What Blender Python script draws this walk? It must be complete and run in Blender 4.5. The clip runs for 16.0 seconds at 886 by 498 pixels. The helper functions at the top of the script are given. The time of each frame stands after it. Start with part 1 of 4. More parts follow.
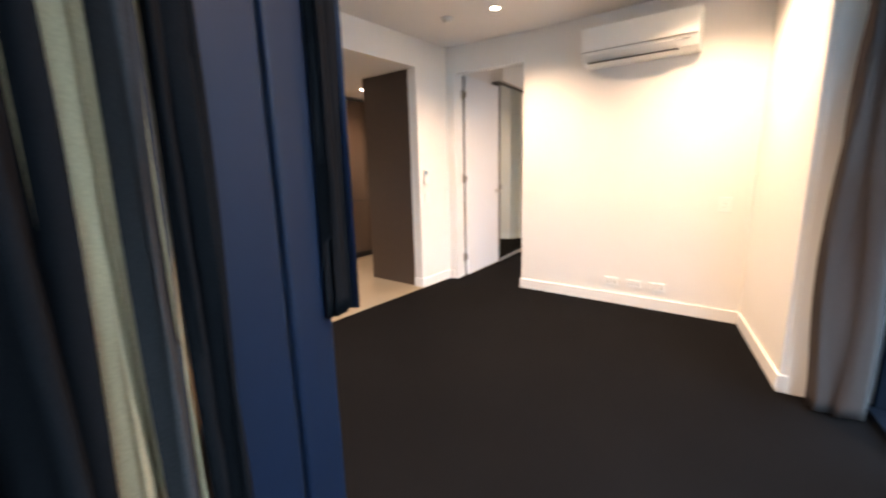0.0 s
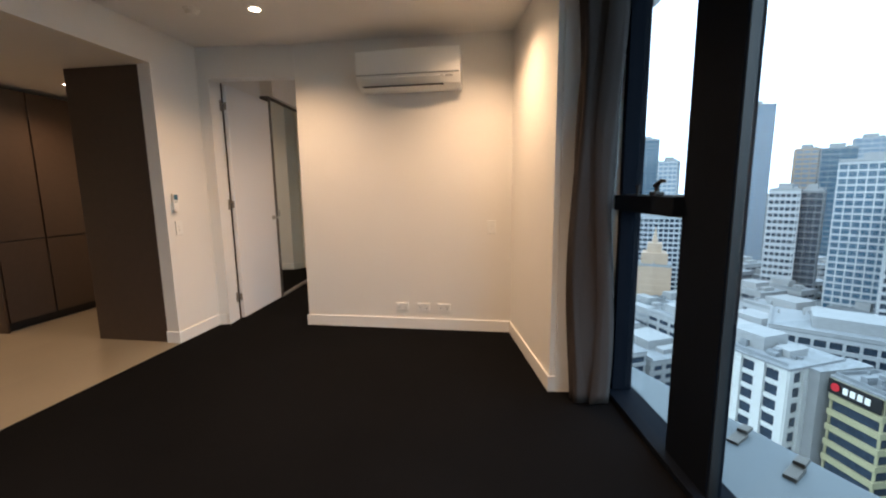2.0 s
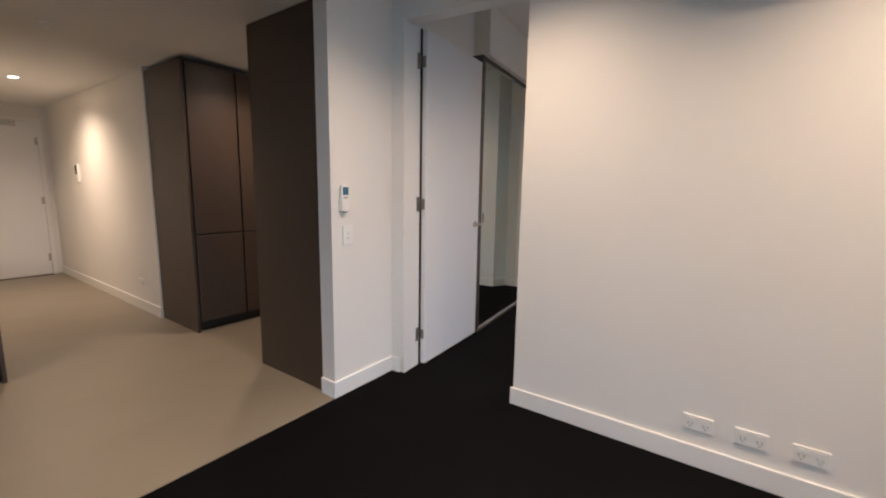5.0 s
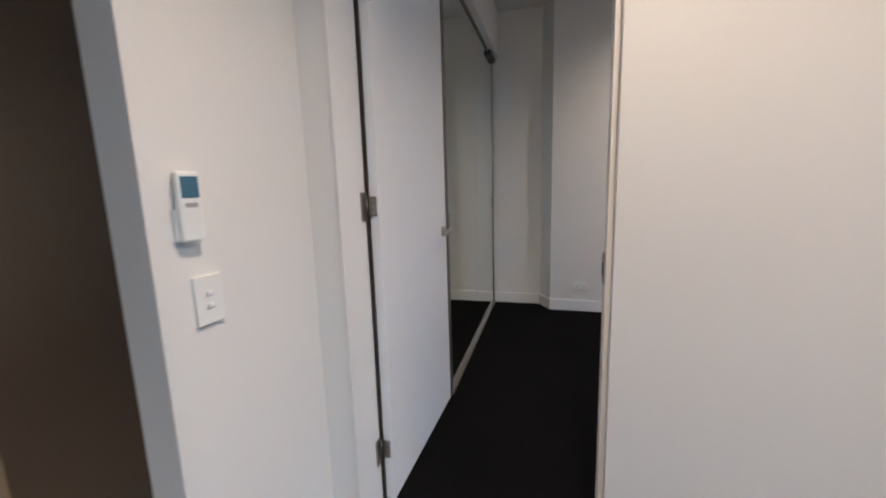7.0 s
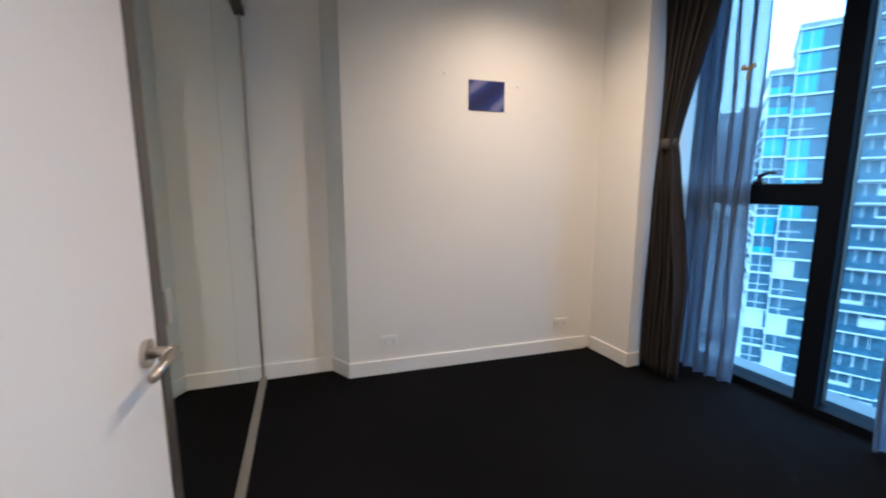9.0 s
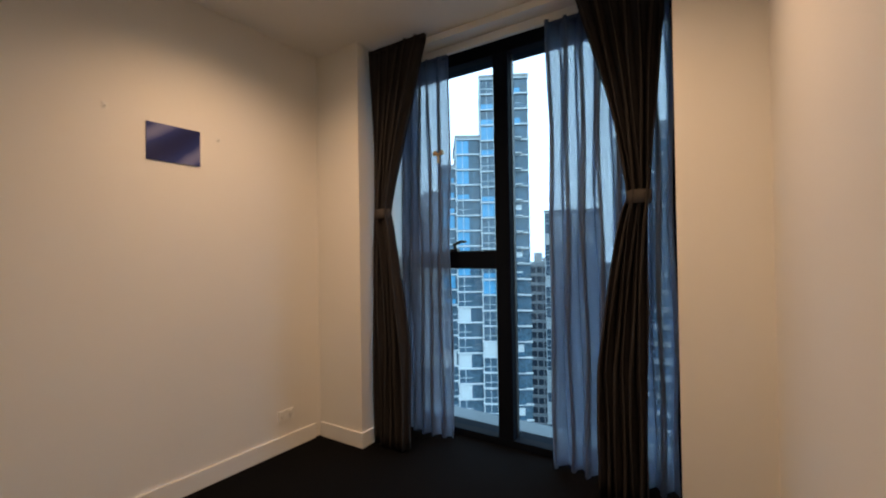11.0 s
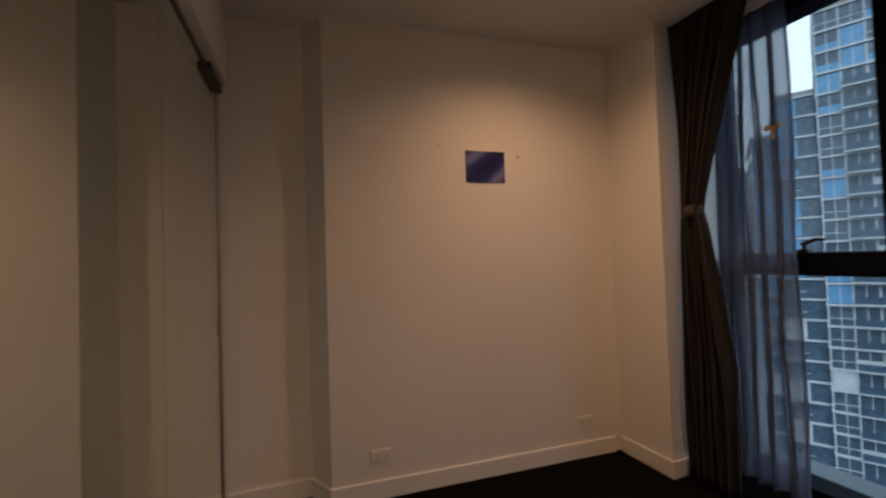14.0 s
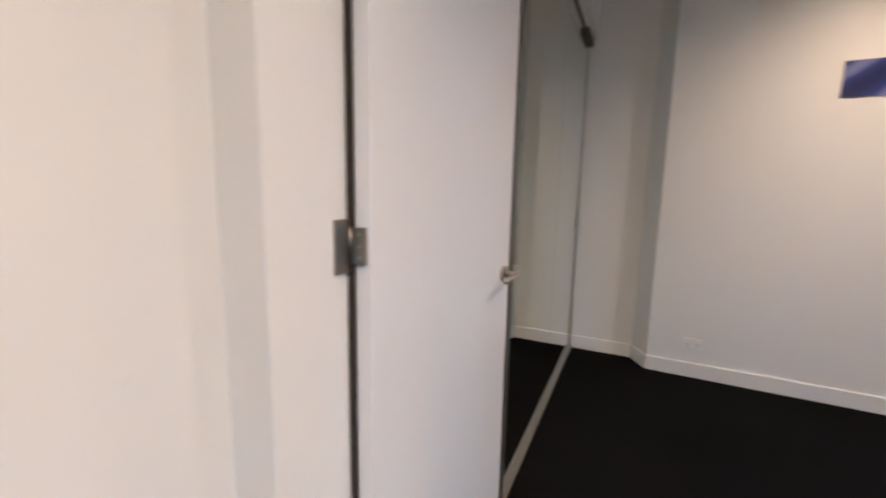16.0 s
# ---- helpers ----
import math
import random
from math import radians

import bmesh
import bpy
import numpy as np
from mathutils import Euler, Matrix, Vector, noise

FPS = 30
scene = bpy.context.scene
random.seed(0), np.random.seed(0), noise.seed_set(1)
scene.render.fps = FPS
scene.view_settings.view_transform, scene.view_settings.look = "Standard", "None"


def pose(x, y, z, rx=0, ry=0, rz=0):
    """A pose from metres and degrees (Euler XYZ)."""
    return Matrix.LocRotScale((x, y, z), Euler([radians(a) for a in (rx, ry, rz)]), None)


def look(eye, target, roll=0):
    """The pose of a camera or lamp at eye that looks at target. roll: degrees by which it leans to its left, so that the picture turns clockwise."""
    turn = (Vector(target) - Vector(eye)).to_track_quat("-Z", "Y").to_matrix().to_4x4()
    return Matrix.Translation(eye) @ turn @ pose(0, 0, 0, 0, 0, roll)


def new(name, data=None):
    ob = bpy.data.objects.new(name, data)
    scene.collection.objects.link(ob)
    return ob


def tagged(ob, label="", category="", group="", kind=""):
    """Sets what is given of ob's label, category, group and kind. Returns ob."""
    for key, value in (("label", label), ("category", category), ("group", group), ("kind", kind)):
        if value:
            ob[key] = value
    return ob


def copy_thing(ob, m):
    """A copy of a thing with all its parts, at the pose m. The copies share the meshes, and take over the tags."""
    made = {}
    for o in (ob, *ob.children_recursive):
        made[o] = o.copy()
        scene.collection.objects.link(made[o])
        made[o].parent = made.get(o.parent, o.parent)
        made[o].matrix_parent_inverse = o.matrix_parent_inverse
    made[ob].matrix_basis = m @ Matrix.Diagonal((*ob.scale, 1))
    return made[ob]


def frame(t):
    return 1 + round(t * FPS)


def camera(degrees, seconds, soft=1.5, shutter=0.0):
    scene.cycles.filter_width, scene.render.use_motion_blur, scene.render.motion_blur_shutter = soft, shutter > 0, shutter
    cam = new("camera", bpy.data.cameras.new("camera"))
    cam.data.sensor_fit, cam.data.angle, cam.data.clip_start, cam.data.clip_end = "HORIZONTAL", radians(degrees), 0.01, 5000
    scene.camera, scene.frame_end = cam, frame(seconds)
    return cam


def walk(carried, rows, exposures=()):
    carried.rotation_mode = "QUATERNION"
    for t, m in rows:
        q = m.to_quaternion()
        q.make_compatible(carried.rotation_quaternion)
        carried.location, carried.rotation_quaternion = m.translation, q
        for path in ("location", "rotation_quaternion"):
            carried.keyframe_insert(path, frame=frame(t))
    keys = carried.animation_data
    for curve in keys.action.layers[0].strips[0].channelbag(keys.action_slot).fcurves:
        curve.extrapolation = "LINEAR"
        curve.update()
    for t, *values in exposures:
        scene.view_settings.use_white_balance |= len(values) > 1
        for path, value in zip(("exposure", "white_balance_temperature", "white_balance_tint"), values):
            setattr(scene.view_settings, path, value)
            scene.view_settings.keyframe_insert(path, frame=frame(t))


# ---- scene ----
SKY, LIVE_W, BED_W, KIT_W, HALL_W = 0.145, 94, 62, 34, 95
cam = camera(94.6, 16.0, soft=2.0, shutter=0.4)
PATH = [
    (0, (0.262, -0.555, 1.317), (-0.778, 1.108, 0.928), -1.5),
    (0.5, (0.259, -0.486, 1.297), (-0.366, 1.381, 0.947), -1.4),
    (1, (0.256, -0.394, 1.293), (-0.088, 1.555, 1.008), -1.5),
    (1.5, (0.234, -0.337, 1.308), (0.173, 1.638, 1.0), -0.5),
    (2, (0.173, -0.247, 1.314), (0.087, 1.73, 1.022), -0.7),
    (2.5, (0.084, -0.16, 1.326), (-0.171, 1.794, 0.985), -0.4),
    (3, (0.041, 0.013, 1.296), (-0.571, 1.889, 0.967), -1.0),
    (3.5, (-0.022, 0.347, 1.289), (-0.938, 2.103, 1.014), 2.5),
    (6, (-1.091, 1.884, 1.269), (-2.068, 3.602, 0.966), 0.7),
    (6.5, (-1.345, 2.136, 1.262), (-1.981, 4.0, 0.913), -0.7),
    (7, (-1.490, 2.437, 1.266), (-2.000, 4.344, 0.935), -1.7),
    (7.5, (-1.649, 2.754, 1.282), (-1.884, 4.721, 1.007), -0.4),
    (8, (-1.728, 3.09, 1.29), (-1.704, 5.066, 0.989), -0.3),
    (8.5, (-1.745, 3.404, 1.300), (-1.513, 5.367, 1.003), 0.6),
    (9, (-1.75, 3.642, 1.312), (-1.109, 5.513, 1.018), 0.0),
    (9.5, (-1.657, 3.760, 1.312), (-0.773, 5.54, 1.086), -0.1),
    (10, (-1.560, 3.81, 1.34), (-0.38, 5.407, 1.132), -0.1),
    (11.2, (-1.55, 3.90, 1.325), (0.13, 4.98, 1.36), -1.0),
    (12.5, (-1.487, 3.966, 1.349), (-0.104, 5.396, 1.551), -2.2),
    (13, (-1.519, 3.956, 1.337), (-0.456, 5.639, 1.537), -1.3),
    (13.5, (-1.542, 3.961, 1.309), (-0.752, 5.79, 1.491), -1.1),
    (14, (-1.612, 3.992, 1.37), (-0.964, 5.884, 1.419), -1.9),
    (14.5, (-1.679, 3.806, 1.341), (-1.4, 5.781, 1.193), -1.5),
    (15, (-1.713, 3.602, 1.329), (-1.657, 5.588, 1.096), -0.2),
    (15.5, (-1.717, 3.387, 1.311), (-1.99, 5.345, 1.01), -0.5),
    (16, (-1.642, 3.162, 1.294), (-2.481, 4.953, 0.996), 1.1),
]
EXPOSURES = [
    (0.0, 1.65, 7300, 17), (0.5, 1.45, 6500, 10), (1.0, 1.25, 6700, 11), (1.5, 0.85, 7200, 13), (2.0, 0.4, 7900, 16), (2.5, 0.1, 8700, 18), (3.0, -0.05, 8500, 20), (3.5, 0.1, 7900, 19),
    (6.0, 0.55, 5800, 9), (7.0, 0.45, 5800, 9), (8.0, 0.55, 5700, 9), (8.5, 0.85, 5600, 7), (9.0, 0.95, 6000, 9), (9.5, 0.75, 6700, 11), (10.0, 0.6, 7800, 16),
    (12.5, -0.3, 9000, 20), (13.0, -0.35, 9600, 25), (13.5, -0.5, 10000, 28), (14.0, -0.6, 10300, 31), (14.5, 0.1, 8900, 28), (15.0, 0.65, 6900, 16), (15.5, 0.75, 6500, 14), (16.0, 0.85, 6300, 13)]
walk(cam, [(t, look(eye, target, roll)) for t, eye, target, roll in PATH], EXPOSURES)

# ---- world, sun, large lights ----
world = bpy.data.worlds.new("world")
scene.world = world
world.use_nodes = True
wn = world.node_tree.nodes
sky = wn.new("ShaderNodeTexSky")
sky.sky_type, sky.sun_disc = "NISHITA", False
sky.sun_elevation, sky.sun_rotation = radians(38), radians(250)
sky.air_density, sky.dust_density, sky.ozone_density = 1.0, 6.0, 1.0
wn["Background"].inputs["Strength"].default_value = SKY
cloud = wn.new("ShaderNodeMix")   # an overcast veil over the sky
cloud.data_type = "RGBA"
cloud.inputs["Factor"].default_value, cloud.inputs["B"].default_value = 0.8, (17.4, 21.2, 25.4, 1)
world.node_tree.links.new(sky.outputs[0], cloud.inputs["A"])
world.node_tree.links.new(cloud.outputs["Result"], wn["Background"].inputs[0])
sun = new("sun", bpy.data.lights.new("sun", "SUN"))
sun.data.energy, sun.data.angle, sun.data.color = 0.6, radians(14), (1.0, 0.96, 0.9)
sun.matrix_world = look((-60, -40, 90), (0, 60, 0))


# ---- materials ----
def mat(name, colour, rough=0.6, metal=0.0, grain=0.0, scale=40.0, bump=0.0, stain=0.0, spec=0.5, random_tint=0.0):
    m = bpy.data.materials.new(name)
    m.use_nodes = True
    nt = m.node_tree
    b = nt.nodes["Principled BSDF"]
    b.inputs["Roughness"].default_value, b.inputs["Metallic"].default_value = rough, metal
    b.inputs["Specular IOR Level"].default_value = spec
    b.inputs["Base Color"].default_value = (*colour, 1)
    if grain or bump or stain:
        co = nt.nodes.new("ShaderNodeTexCoord")
        fine = nt.nodes.new("ShaderNodeTexNoise")
        fine.inputs["Scale"].default_value, fine.inputs["Detail"].default_value = scale, 5
        wide = nt.nodes.new("ShaderNodeTexNoise")
        wide.inputs["Scale"].default_value, wide.inputs["Detail"].default_value = 1.3, 3
        for n in (fine, wide):
            nt.links.new(co.outputs["Object"], n.inputs["Vector"])
        mix = nt.nodes.new("ShaderNodeMix")
        mix.data_type = "RGBA"
        mix.inputs["A"].default_value = (*[c * (1 - grain) for c in colour], 1)
        mix.inputs["B"].default_value = (*[min(1, c * (1 + grain)) for c in colour], 1)
        nt.links.new(fine.outputs["Fac"], mix.inputs["Factor"])
        mix2 = nt.nodes.new("ShaderNodeMix")
        mix2.data_type, mix2.blend_type = "RGBA", "MULTIPLY"
        ramp = nt.nodes.new("ShaderNodeMapRange")
        ramp.inputs["From Min"].default_value, ramp.inputs["From Max"].default_value = 0.35, 0.7
        ramp.inputs["To Min"].default_value, ramp.inputs["To Max"].default_value = 1 - stain, 1.0
        nt.links.new(wide.outputs["Fac"], ramp.inputs["Value"])
        mix2.inputs["Factor"].default_value = 1
        nt.links.new(mix.outputs["Result"], mix2.inputs["A"])
        nt.links.new(ramp.outputs["Result"], mix2.inputs["B"])
        nt.links.new(mix2.outputs["Result"], b.inputs["Base Color"])
        if bump:
            bp = nt.nodes.new("ShaderNodeBump")
            bp.inputs["Strength"].default_value, bp.inputs["Distance"].default_value = bump, 0.004
            nt.links.new(fine.outputs["Fac"], bp.inputs["Height"])
            nt.links.new(bp.outputs["Normal"], b.inputs["Normal"])
    return m


def glow(name, colour, strength):
    m = bpy.data.materials.new(name)
    m.use_nodes = True
    b = m.node_tree.nodes["Principled BSDF"]
    b.inputs["Emission Color"].default_value, b.inputs["Emission Strength"].default_value = (*colour, 1), strength
    return m


def pane_glass(name, tint):
    m = bpy.data.materials.new(name)
    m.use_nodes = True
    nt = m.node_tree
    nt.nodes.remove(nt.nodes["Principled BSDF"])
    tr, gl, mx = [nt.nodes.new("ShaderNode" + k) for k in ("BsdfTransparent", "BsdfGlossy", "MixShader")]
    tr.inputs[0].default_value, gl.inputs["Roughness"].default_value, mx.inputs[0].default_value = (*tint, 1), 0.02, 0.035
    nt.links.new(tr.outputs[0], mx.inputs[1])
    nt.links.new(gl.outputs[0], mx.inputs[2])
    nt.links.new(mx.outputs[0], nt.nodes["Material Output"].inputs[0])
    return m


def cloth(name, colour, through_light, clear=0.0):
    m = bpy.data.materials.new(name)
    m.use_nodes = True
    nt = m.node_tree
    nt.nodes.remove(nt.nodes["Principled BSDF"])
    co = nt.nodes.new("ShaderNodeTexCoord")
    nz = nt.nodes.new("ShaderNodeTexNoise")
    nz.inputs["Scale"].default_value = 260
    nt.links.new(co.outputs["Object"], nz.inputs["Vector"])
    mixc = nt.nodes.new("ShaderNodeMix")
    mixc.data_type = "RGBA"
    mixc.inputs["A"].default_value = (*[c * 0.75 for c in colour], 1)
    mixc.inputs["B"].default_value = (*[min(1, c * 1.25) for c in colour], 1)
    nt.links.new(nz.outputs["Fac"], mixc.inputs["Factor"])
    di, tl, tp, m1, m2 = [nt.nodes.new("ShaderNode" + k) for k in ("BsdfDiffuse", "BsdfTranslucent", "BsdfTransparent", "MixShader", "MixShader")]
    nt.links.new(mixc.outputs["Result"], di.inputs[0])
    nt.links.new(mixc.outputs["Result"], tl.inputs[0])
    m1.inputs[0].default_value, m2.inputs[0].default_value = through_light, clear
    nt.links.new(di.outputs[0], m1.inputs[1])
    nt.links.new(tl.outputs[0], m1.inputs[2])
    nt.links.new(m1.outputs[0], m2.inputs[1])
    nt.links.new(tp.outputs[0], m2.inputs[2])
    nt.links.new(m2.outputs[0], nt.nodes["Material Output"].inputs[0])
    return m


PAINT = mat("wall_paint", (0.80, 0.78, 0.74), 0.55, grain=0.015, scale=180, bump=0.06, stain=0.03)
CEIL = mat("ceiling_paint", (0.80, 0.79, 0.77), 0.8, grain=0.015, scale=120, bump=0.04, stain=0.03)
TRIM = mat("trim_enamel", (0.82, 0.81, 0.78), 0.3, grain=0.01, scale=60, bump=0.02)
CARPET = mat("charcoal_carpet", (0.0065, 0.0066, 0.0076), 1.0, grain=0.55, scale=420, bump=0.9, stain=0.25, spec=0.05)
TILE = mat("beige_tile", (0.27, 0.232, 0.178), 0.42, grain=0.04, scale=30, bump=0.02, stain=0.07)
GROUT = mat("grout", (0.255, 0.22, 0.17), 0.9, grain=0.1)
BROWN = mat("brown_laminate", (0.068, 0.044, 0.032), 0.42, grain=0.14, scale=22, bump=0.03, stain=0.1)
BROWN_DARK = mat("brown_shadow_gap", (0.012, 0.009, 0.008), 0.6, grain=0.1)
NAVY = mat("dark_navy_laminate", (0.035, 0.034, 0.040), 0.5, grain=0.1, scale=25, stain=0.08)
STONE = mat("pale_stone", (0.5, 0.46, 0.40), 0.25, grain=0.08, scale=90, stain=0.06)
SPLASH = mat("splashback", (0.33, 0.30, 0.27), 0.3, grain=0.05, scale=30, stain=0.05)
FRAME = mat("window_frame_powdercoat", (0.005, 0.008, 0.014), 0.7, grain=0.08, scale=20, stain=0.15, spec=0.05)
# blue glass tints, deepened to put the haze of the view into them
GLASS = pane_glass("window_glass", (0.755, 0.90, 0.985))
GLASS_BLUE = pane_glass("bluer_window_glass", (0.64, 0.865, 1.0))
CHROME = mat("brushed_steel", (0.48, 0.45, 0.41), 0.33, 1.0, grain=0.05, scale=200)
HINGE = mat("warm_brushed_steel", (0.33, 0.285, 0.24), 0.42, 1.0, grain=0.06, scale=200)
MIRROR = mat("mirror_silver", (0.80, 0.84, 0.80), 0.015, 1.0)
PLASTIC = mat("white_plastic", (0.80, 0.80, 0.77), 0.35, grain=0.01)
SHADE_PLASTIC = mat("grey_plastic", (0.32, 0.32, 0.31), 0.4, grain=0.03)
DARKMETAL = mat("dark_bronze_metal", (0.11, 0.10, 0.09), 0.4, 0.5, grain=0.08)
BLACK = mat("black_plastic", (0.012, 0.012, 0.013), 0.4, grain=0.1)
SCREEN = mat("remote_screen", (0.06, 0.15, 0.22), 0.25, grain=0.08)
DOORP = mat("door_enamel", (0.80, 0.80, 0.80), 0.32, grain=0.01, scale=60, bump=0.02)
GAP_SHADE = mat("door_gap_shade", (0.03, 0.022, 0.018), 0.8, grain=0.2)
CURTAIN = cloth("grey_curtain_cloth", (0.085, 0.074, 0.072), 0.12)
DARKCLOTH = cloth("charcoal_blockout_cloth", (0.042, 0.039, 0.040), 0.05)
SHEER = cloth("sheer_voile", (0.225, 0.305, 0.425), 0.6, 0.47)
NIGHT = cloth("near_black_drape_cloth", (0.009, 0.009, 0.010), 0.03)
TIE = cloth("tieback_cloth", (0.075, 0.068, 0.066), 0.05)
# blue daylight reflected by a dark panel and cloth edge, put into the colour
BLUE = mat("daylight_blue_laminate", (0.003, 0.0095, 0.027), 0.5, grain=0.06, scale=20, stain=0.1, spec=0.25)
CREAM = cloth("cream_lining_cloth", (0.44, 0.31, 0.18), 0.2)
LAMP = glow("lamp_lens", (1.0, 0.86, 0.66), 30)


# ---- mesh helpers ----
def box(bm, x0, x1, y0, y1, z0, z1, bevel=0.0):
    made = bmesh.ops.create_cube(bm, size=1, matrix=Matrix.Translation(((x0 + x1) / 2, (y0 + y1) / 2, (z0 + z1) / 2)) @ Matrix.Diagonal((x1 - x0, y1 - y0, z1 - z0, 1)))
    if bevel:
        edges = list({e for v in made["verts"] for e in v.link_edges})
        bmesh.ops.bevel(bm, geom=edges, offset=bevel, segments=2, affect="EDGES", profile=0.5)
    return bm


def boxes(*rows, bevel=0.0):
    bm = bmesh.new()
    for r in rows:
        box(bm, *r, bevel=bevel)
    return bm


def rod(bm, a, b, r0, r1=None, seg=14):
    a, b = Vector(a), Vector(b)
    m = Matrix.Translation((a + b) / 2) @ (b - a).to_track_quat("Z", "Y").to_matrix().to_4x4()
    bmesh.ops.create_cone(bm, cap_ends=True, segments=seg, radius1=r0, radius2=r0 if r1 is None else r1, depth=(b - a).length, matrix=m)
    return bm


def part(name, bm, material, parent=None, label="", smooth=False):
    me = bpy.data.meshes.new(name)
    bm.normal_update()
    bm.to_mesh(me)
    bm.free()
    if smooth:
        for p in me.polygons:
            p.use_smooth = True
    me.materials.append(material)
    ob = new(name, me)
    ob.parent = parent
    if label:
        ob["label"] = label
    return ob


def thing(name, m, label, category, group="", kind=""):
    ob = new(name)
    ob.matrix_world = m
    ob.empty_display_size = 0.1
    return tagged(ob, label, category, group, kind)


def setting(name, bm, material, label, category, m=None):
    ob = part(name, bm, material)
    if m is not None:
        ob.matrix_world = m
    return tagged(ob, label, category, kind="structure")


K = pose(-2.29, 3.085, 0, 0, 0, -6.0)   # kitchen and hall stand askew to the rooms
F = pose(1.235, 0, 0, 0, 0, 1.9)        # the glazed facade
YA, YB, HD = 3.59, 3.77, 2.34           # partition faces, door head
CL, CB, CK = 2.61, 2.80, 2.335          # ceilings: living room, bedroom, kitchen
C = pose(0.743, 2.285, 0, 0, 0, 6.1)    # side of the boxed column
P = pose(-1.325, 3.597, 0, 0, 0, -6.0)  # the partition's face beside the bedroom door
B = pose(-1.489, 6.402, 0, 0, 0, -1.9)  # bedroom's far wall

# ---- floors and ceilings ----
setting("floor_living", boxes((-2.52, 1.25, -2.8, 3.7, -0.2, 0), (-2.9, 1.09, 3.7, 7.0, -0.2, 0)), CARPET, "charcoal loop-pile carpet over both rooms", "carpet")
tiles = thing("floor_kitchen", K @ pose(0, 0, 0), "beige matt floor tiles with hairline joints", "tiled floor", kind="structure")
part("grout_bed", boxes((-6.2, 0.012, -5.3, 1.5, -0.15, 0.001)), GROUT, tiles)
setting("ceiling_living", boxes((-2.9, 1.6, -2.8, YA, CL, CL + 0.2)), CEIL, "plain white plasterboard ceiling of the living room", "ceiling")
setting("ceiling_bedroom", boxes((-2.8, 1.3, 3.685, 7.0, CB, CB + 0.2)), CEIL, "plain white plasterboard ceiling of the bedroom", "ceiling")
setting("ceiling_kitchen", boxes((-6.2, -0.10, -5.3, 1.5, CK, CK + 0.15)), CEIL, "lowered white plasterboard kitchen ceiling", "ceiling", K)
setting("bulkhead", boxes((-0.10, 0.0, -5.3, 0.62, CK - 0.002, 2.95)), PAINT, "white plaster bulkhead over the kitchen edge", "bulkhead", K)

# ---- walls ----
setting("wall_partition_face", boxes((0.0, 2.1, 0.0, 0.085, 0, 3.0)), PAINT, "white painted plasterboard partition facing the living room", "wall", P)
setting("wall_partition", boxes((-1.323, 0.72, 3.612, 3.69, 0, 3.0), (-2.132, -1.323, YA, 3.69, HD, 3.0), (-2.35, -2.132, YA + 0.004, YB, 0, 3.0)),
        PAINT, "white painted plasterboard partition with a tall door opening", "wall")
setting("wall_pier", boxes((-0.115, 0.0, 0.0, 0.56, 0, CK)), PAINT, "white painted pier wall beside the bedroom door", "wall", K)
setting("wall_column_side", boxes((0.0, 0.3, 0.0, 1.35, 0, 3.0)), PAINT, "white painted side of the boxed column", "wall", C)
setting("wall_column_living", boxes((-0.38, 0.03, 2.285, 3.70, 0, 3.0), (-0.60, 0.03, 3.66, 4.045, 0, 3.0)), PAINT, "white painted boxed column between the windows", "wall", F)
setting("wall_column_bedroom", boxes((-0.565, 0.08, 5.945, 6.9, 0, 3.0)), PAINT, "white painted boxed column beside the bedroom window", "wall", F)
setting("wall_bedroom_far", boxes((-2.9, -1.40, 6.573, 6.9, 0, 3.0)), PAINT, "white painted bedroom wall with a shallow step", "wall")
setting("wall_bedroom_face", boxes((0.0, 2.4, 0.0, 0.4, 0, 3.0)), PAINT, "white painted bedroom wall carrying a small print", "wall", B)
S = pose(-1.489, 6.403, 0, 0, 0, 30.6)  # splayed side of the shallow step
setting("wall_bedroom_splay", boxes((0.001, 0.15, 0.001, 0.22, 0, 3.0)), PAINT, "white painted splayed side of the wall step", "wall", S)
setting("wall_robe_side", boxes((-2.8, -2.145, YB, 4.63, 0, 3.0), (-2.8, -2.0, 4.63, 6.573, 2.40, 3.0), (-2.9, -2.8, YB, 6.573, 0, 3.0)), PAINT, "white painted wall around the robe", "wall")
setting("wall_south", boxes((-2.7, 1.6, -2.8, -2.6, 0, 3.0)), PAINT, "plain white wall behind the start", "wall")
setting("wall_nook", boxes((-1.83, -0.115, 1.3, 1.4, 0, CK), (-0.83, -0.115, 0.6, 1.3, 0, CK)), PAINT, "white painted back wall of the cupboard nook", "wall", K)
setting("wall_hall", boxes((-6.2, -2.546, 0.0, 0.12, 0, CK)), PAINT, "white painted hallway wall", "wall", K)
setting("wall_hall_south", boxes((-6.2, -2.46, -1.32, -1.2, 0, CK)), PAINT, "white painted hallway wall behind the kitchen", "wall", K)
setting("wall_hall_end", boxes((-6.2, -6.0, -1.2, 0.0, 0, CK)), PAINT, "white painted end wall of the hallway", "wall", K)
setting("wall_kitchen_back", boxes((-2.60, -2.46, -5.3, -1.2, 0, CK)), PAINT, "white painted wall behind the kitchen bench", "wall", K)
setting("wall_kitchen_south", boxes((-2.5, 0.0, -5.4, -5.25, 0, 2.95)), PAINT, "plain white wall closing the kitchen", "wall", K)

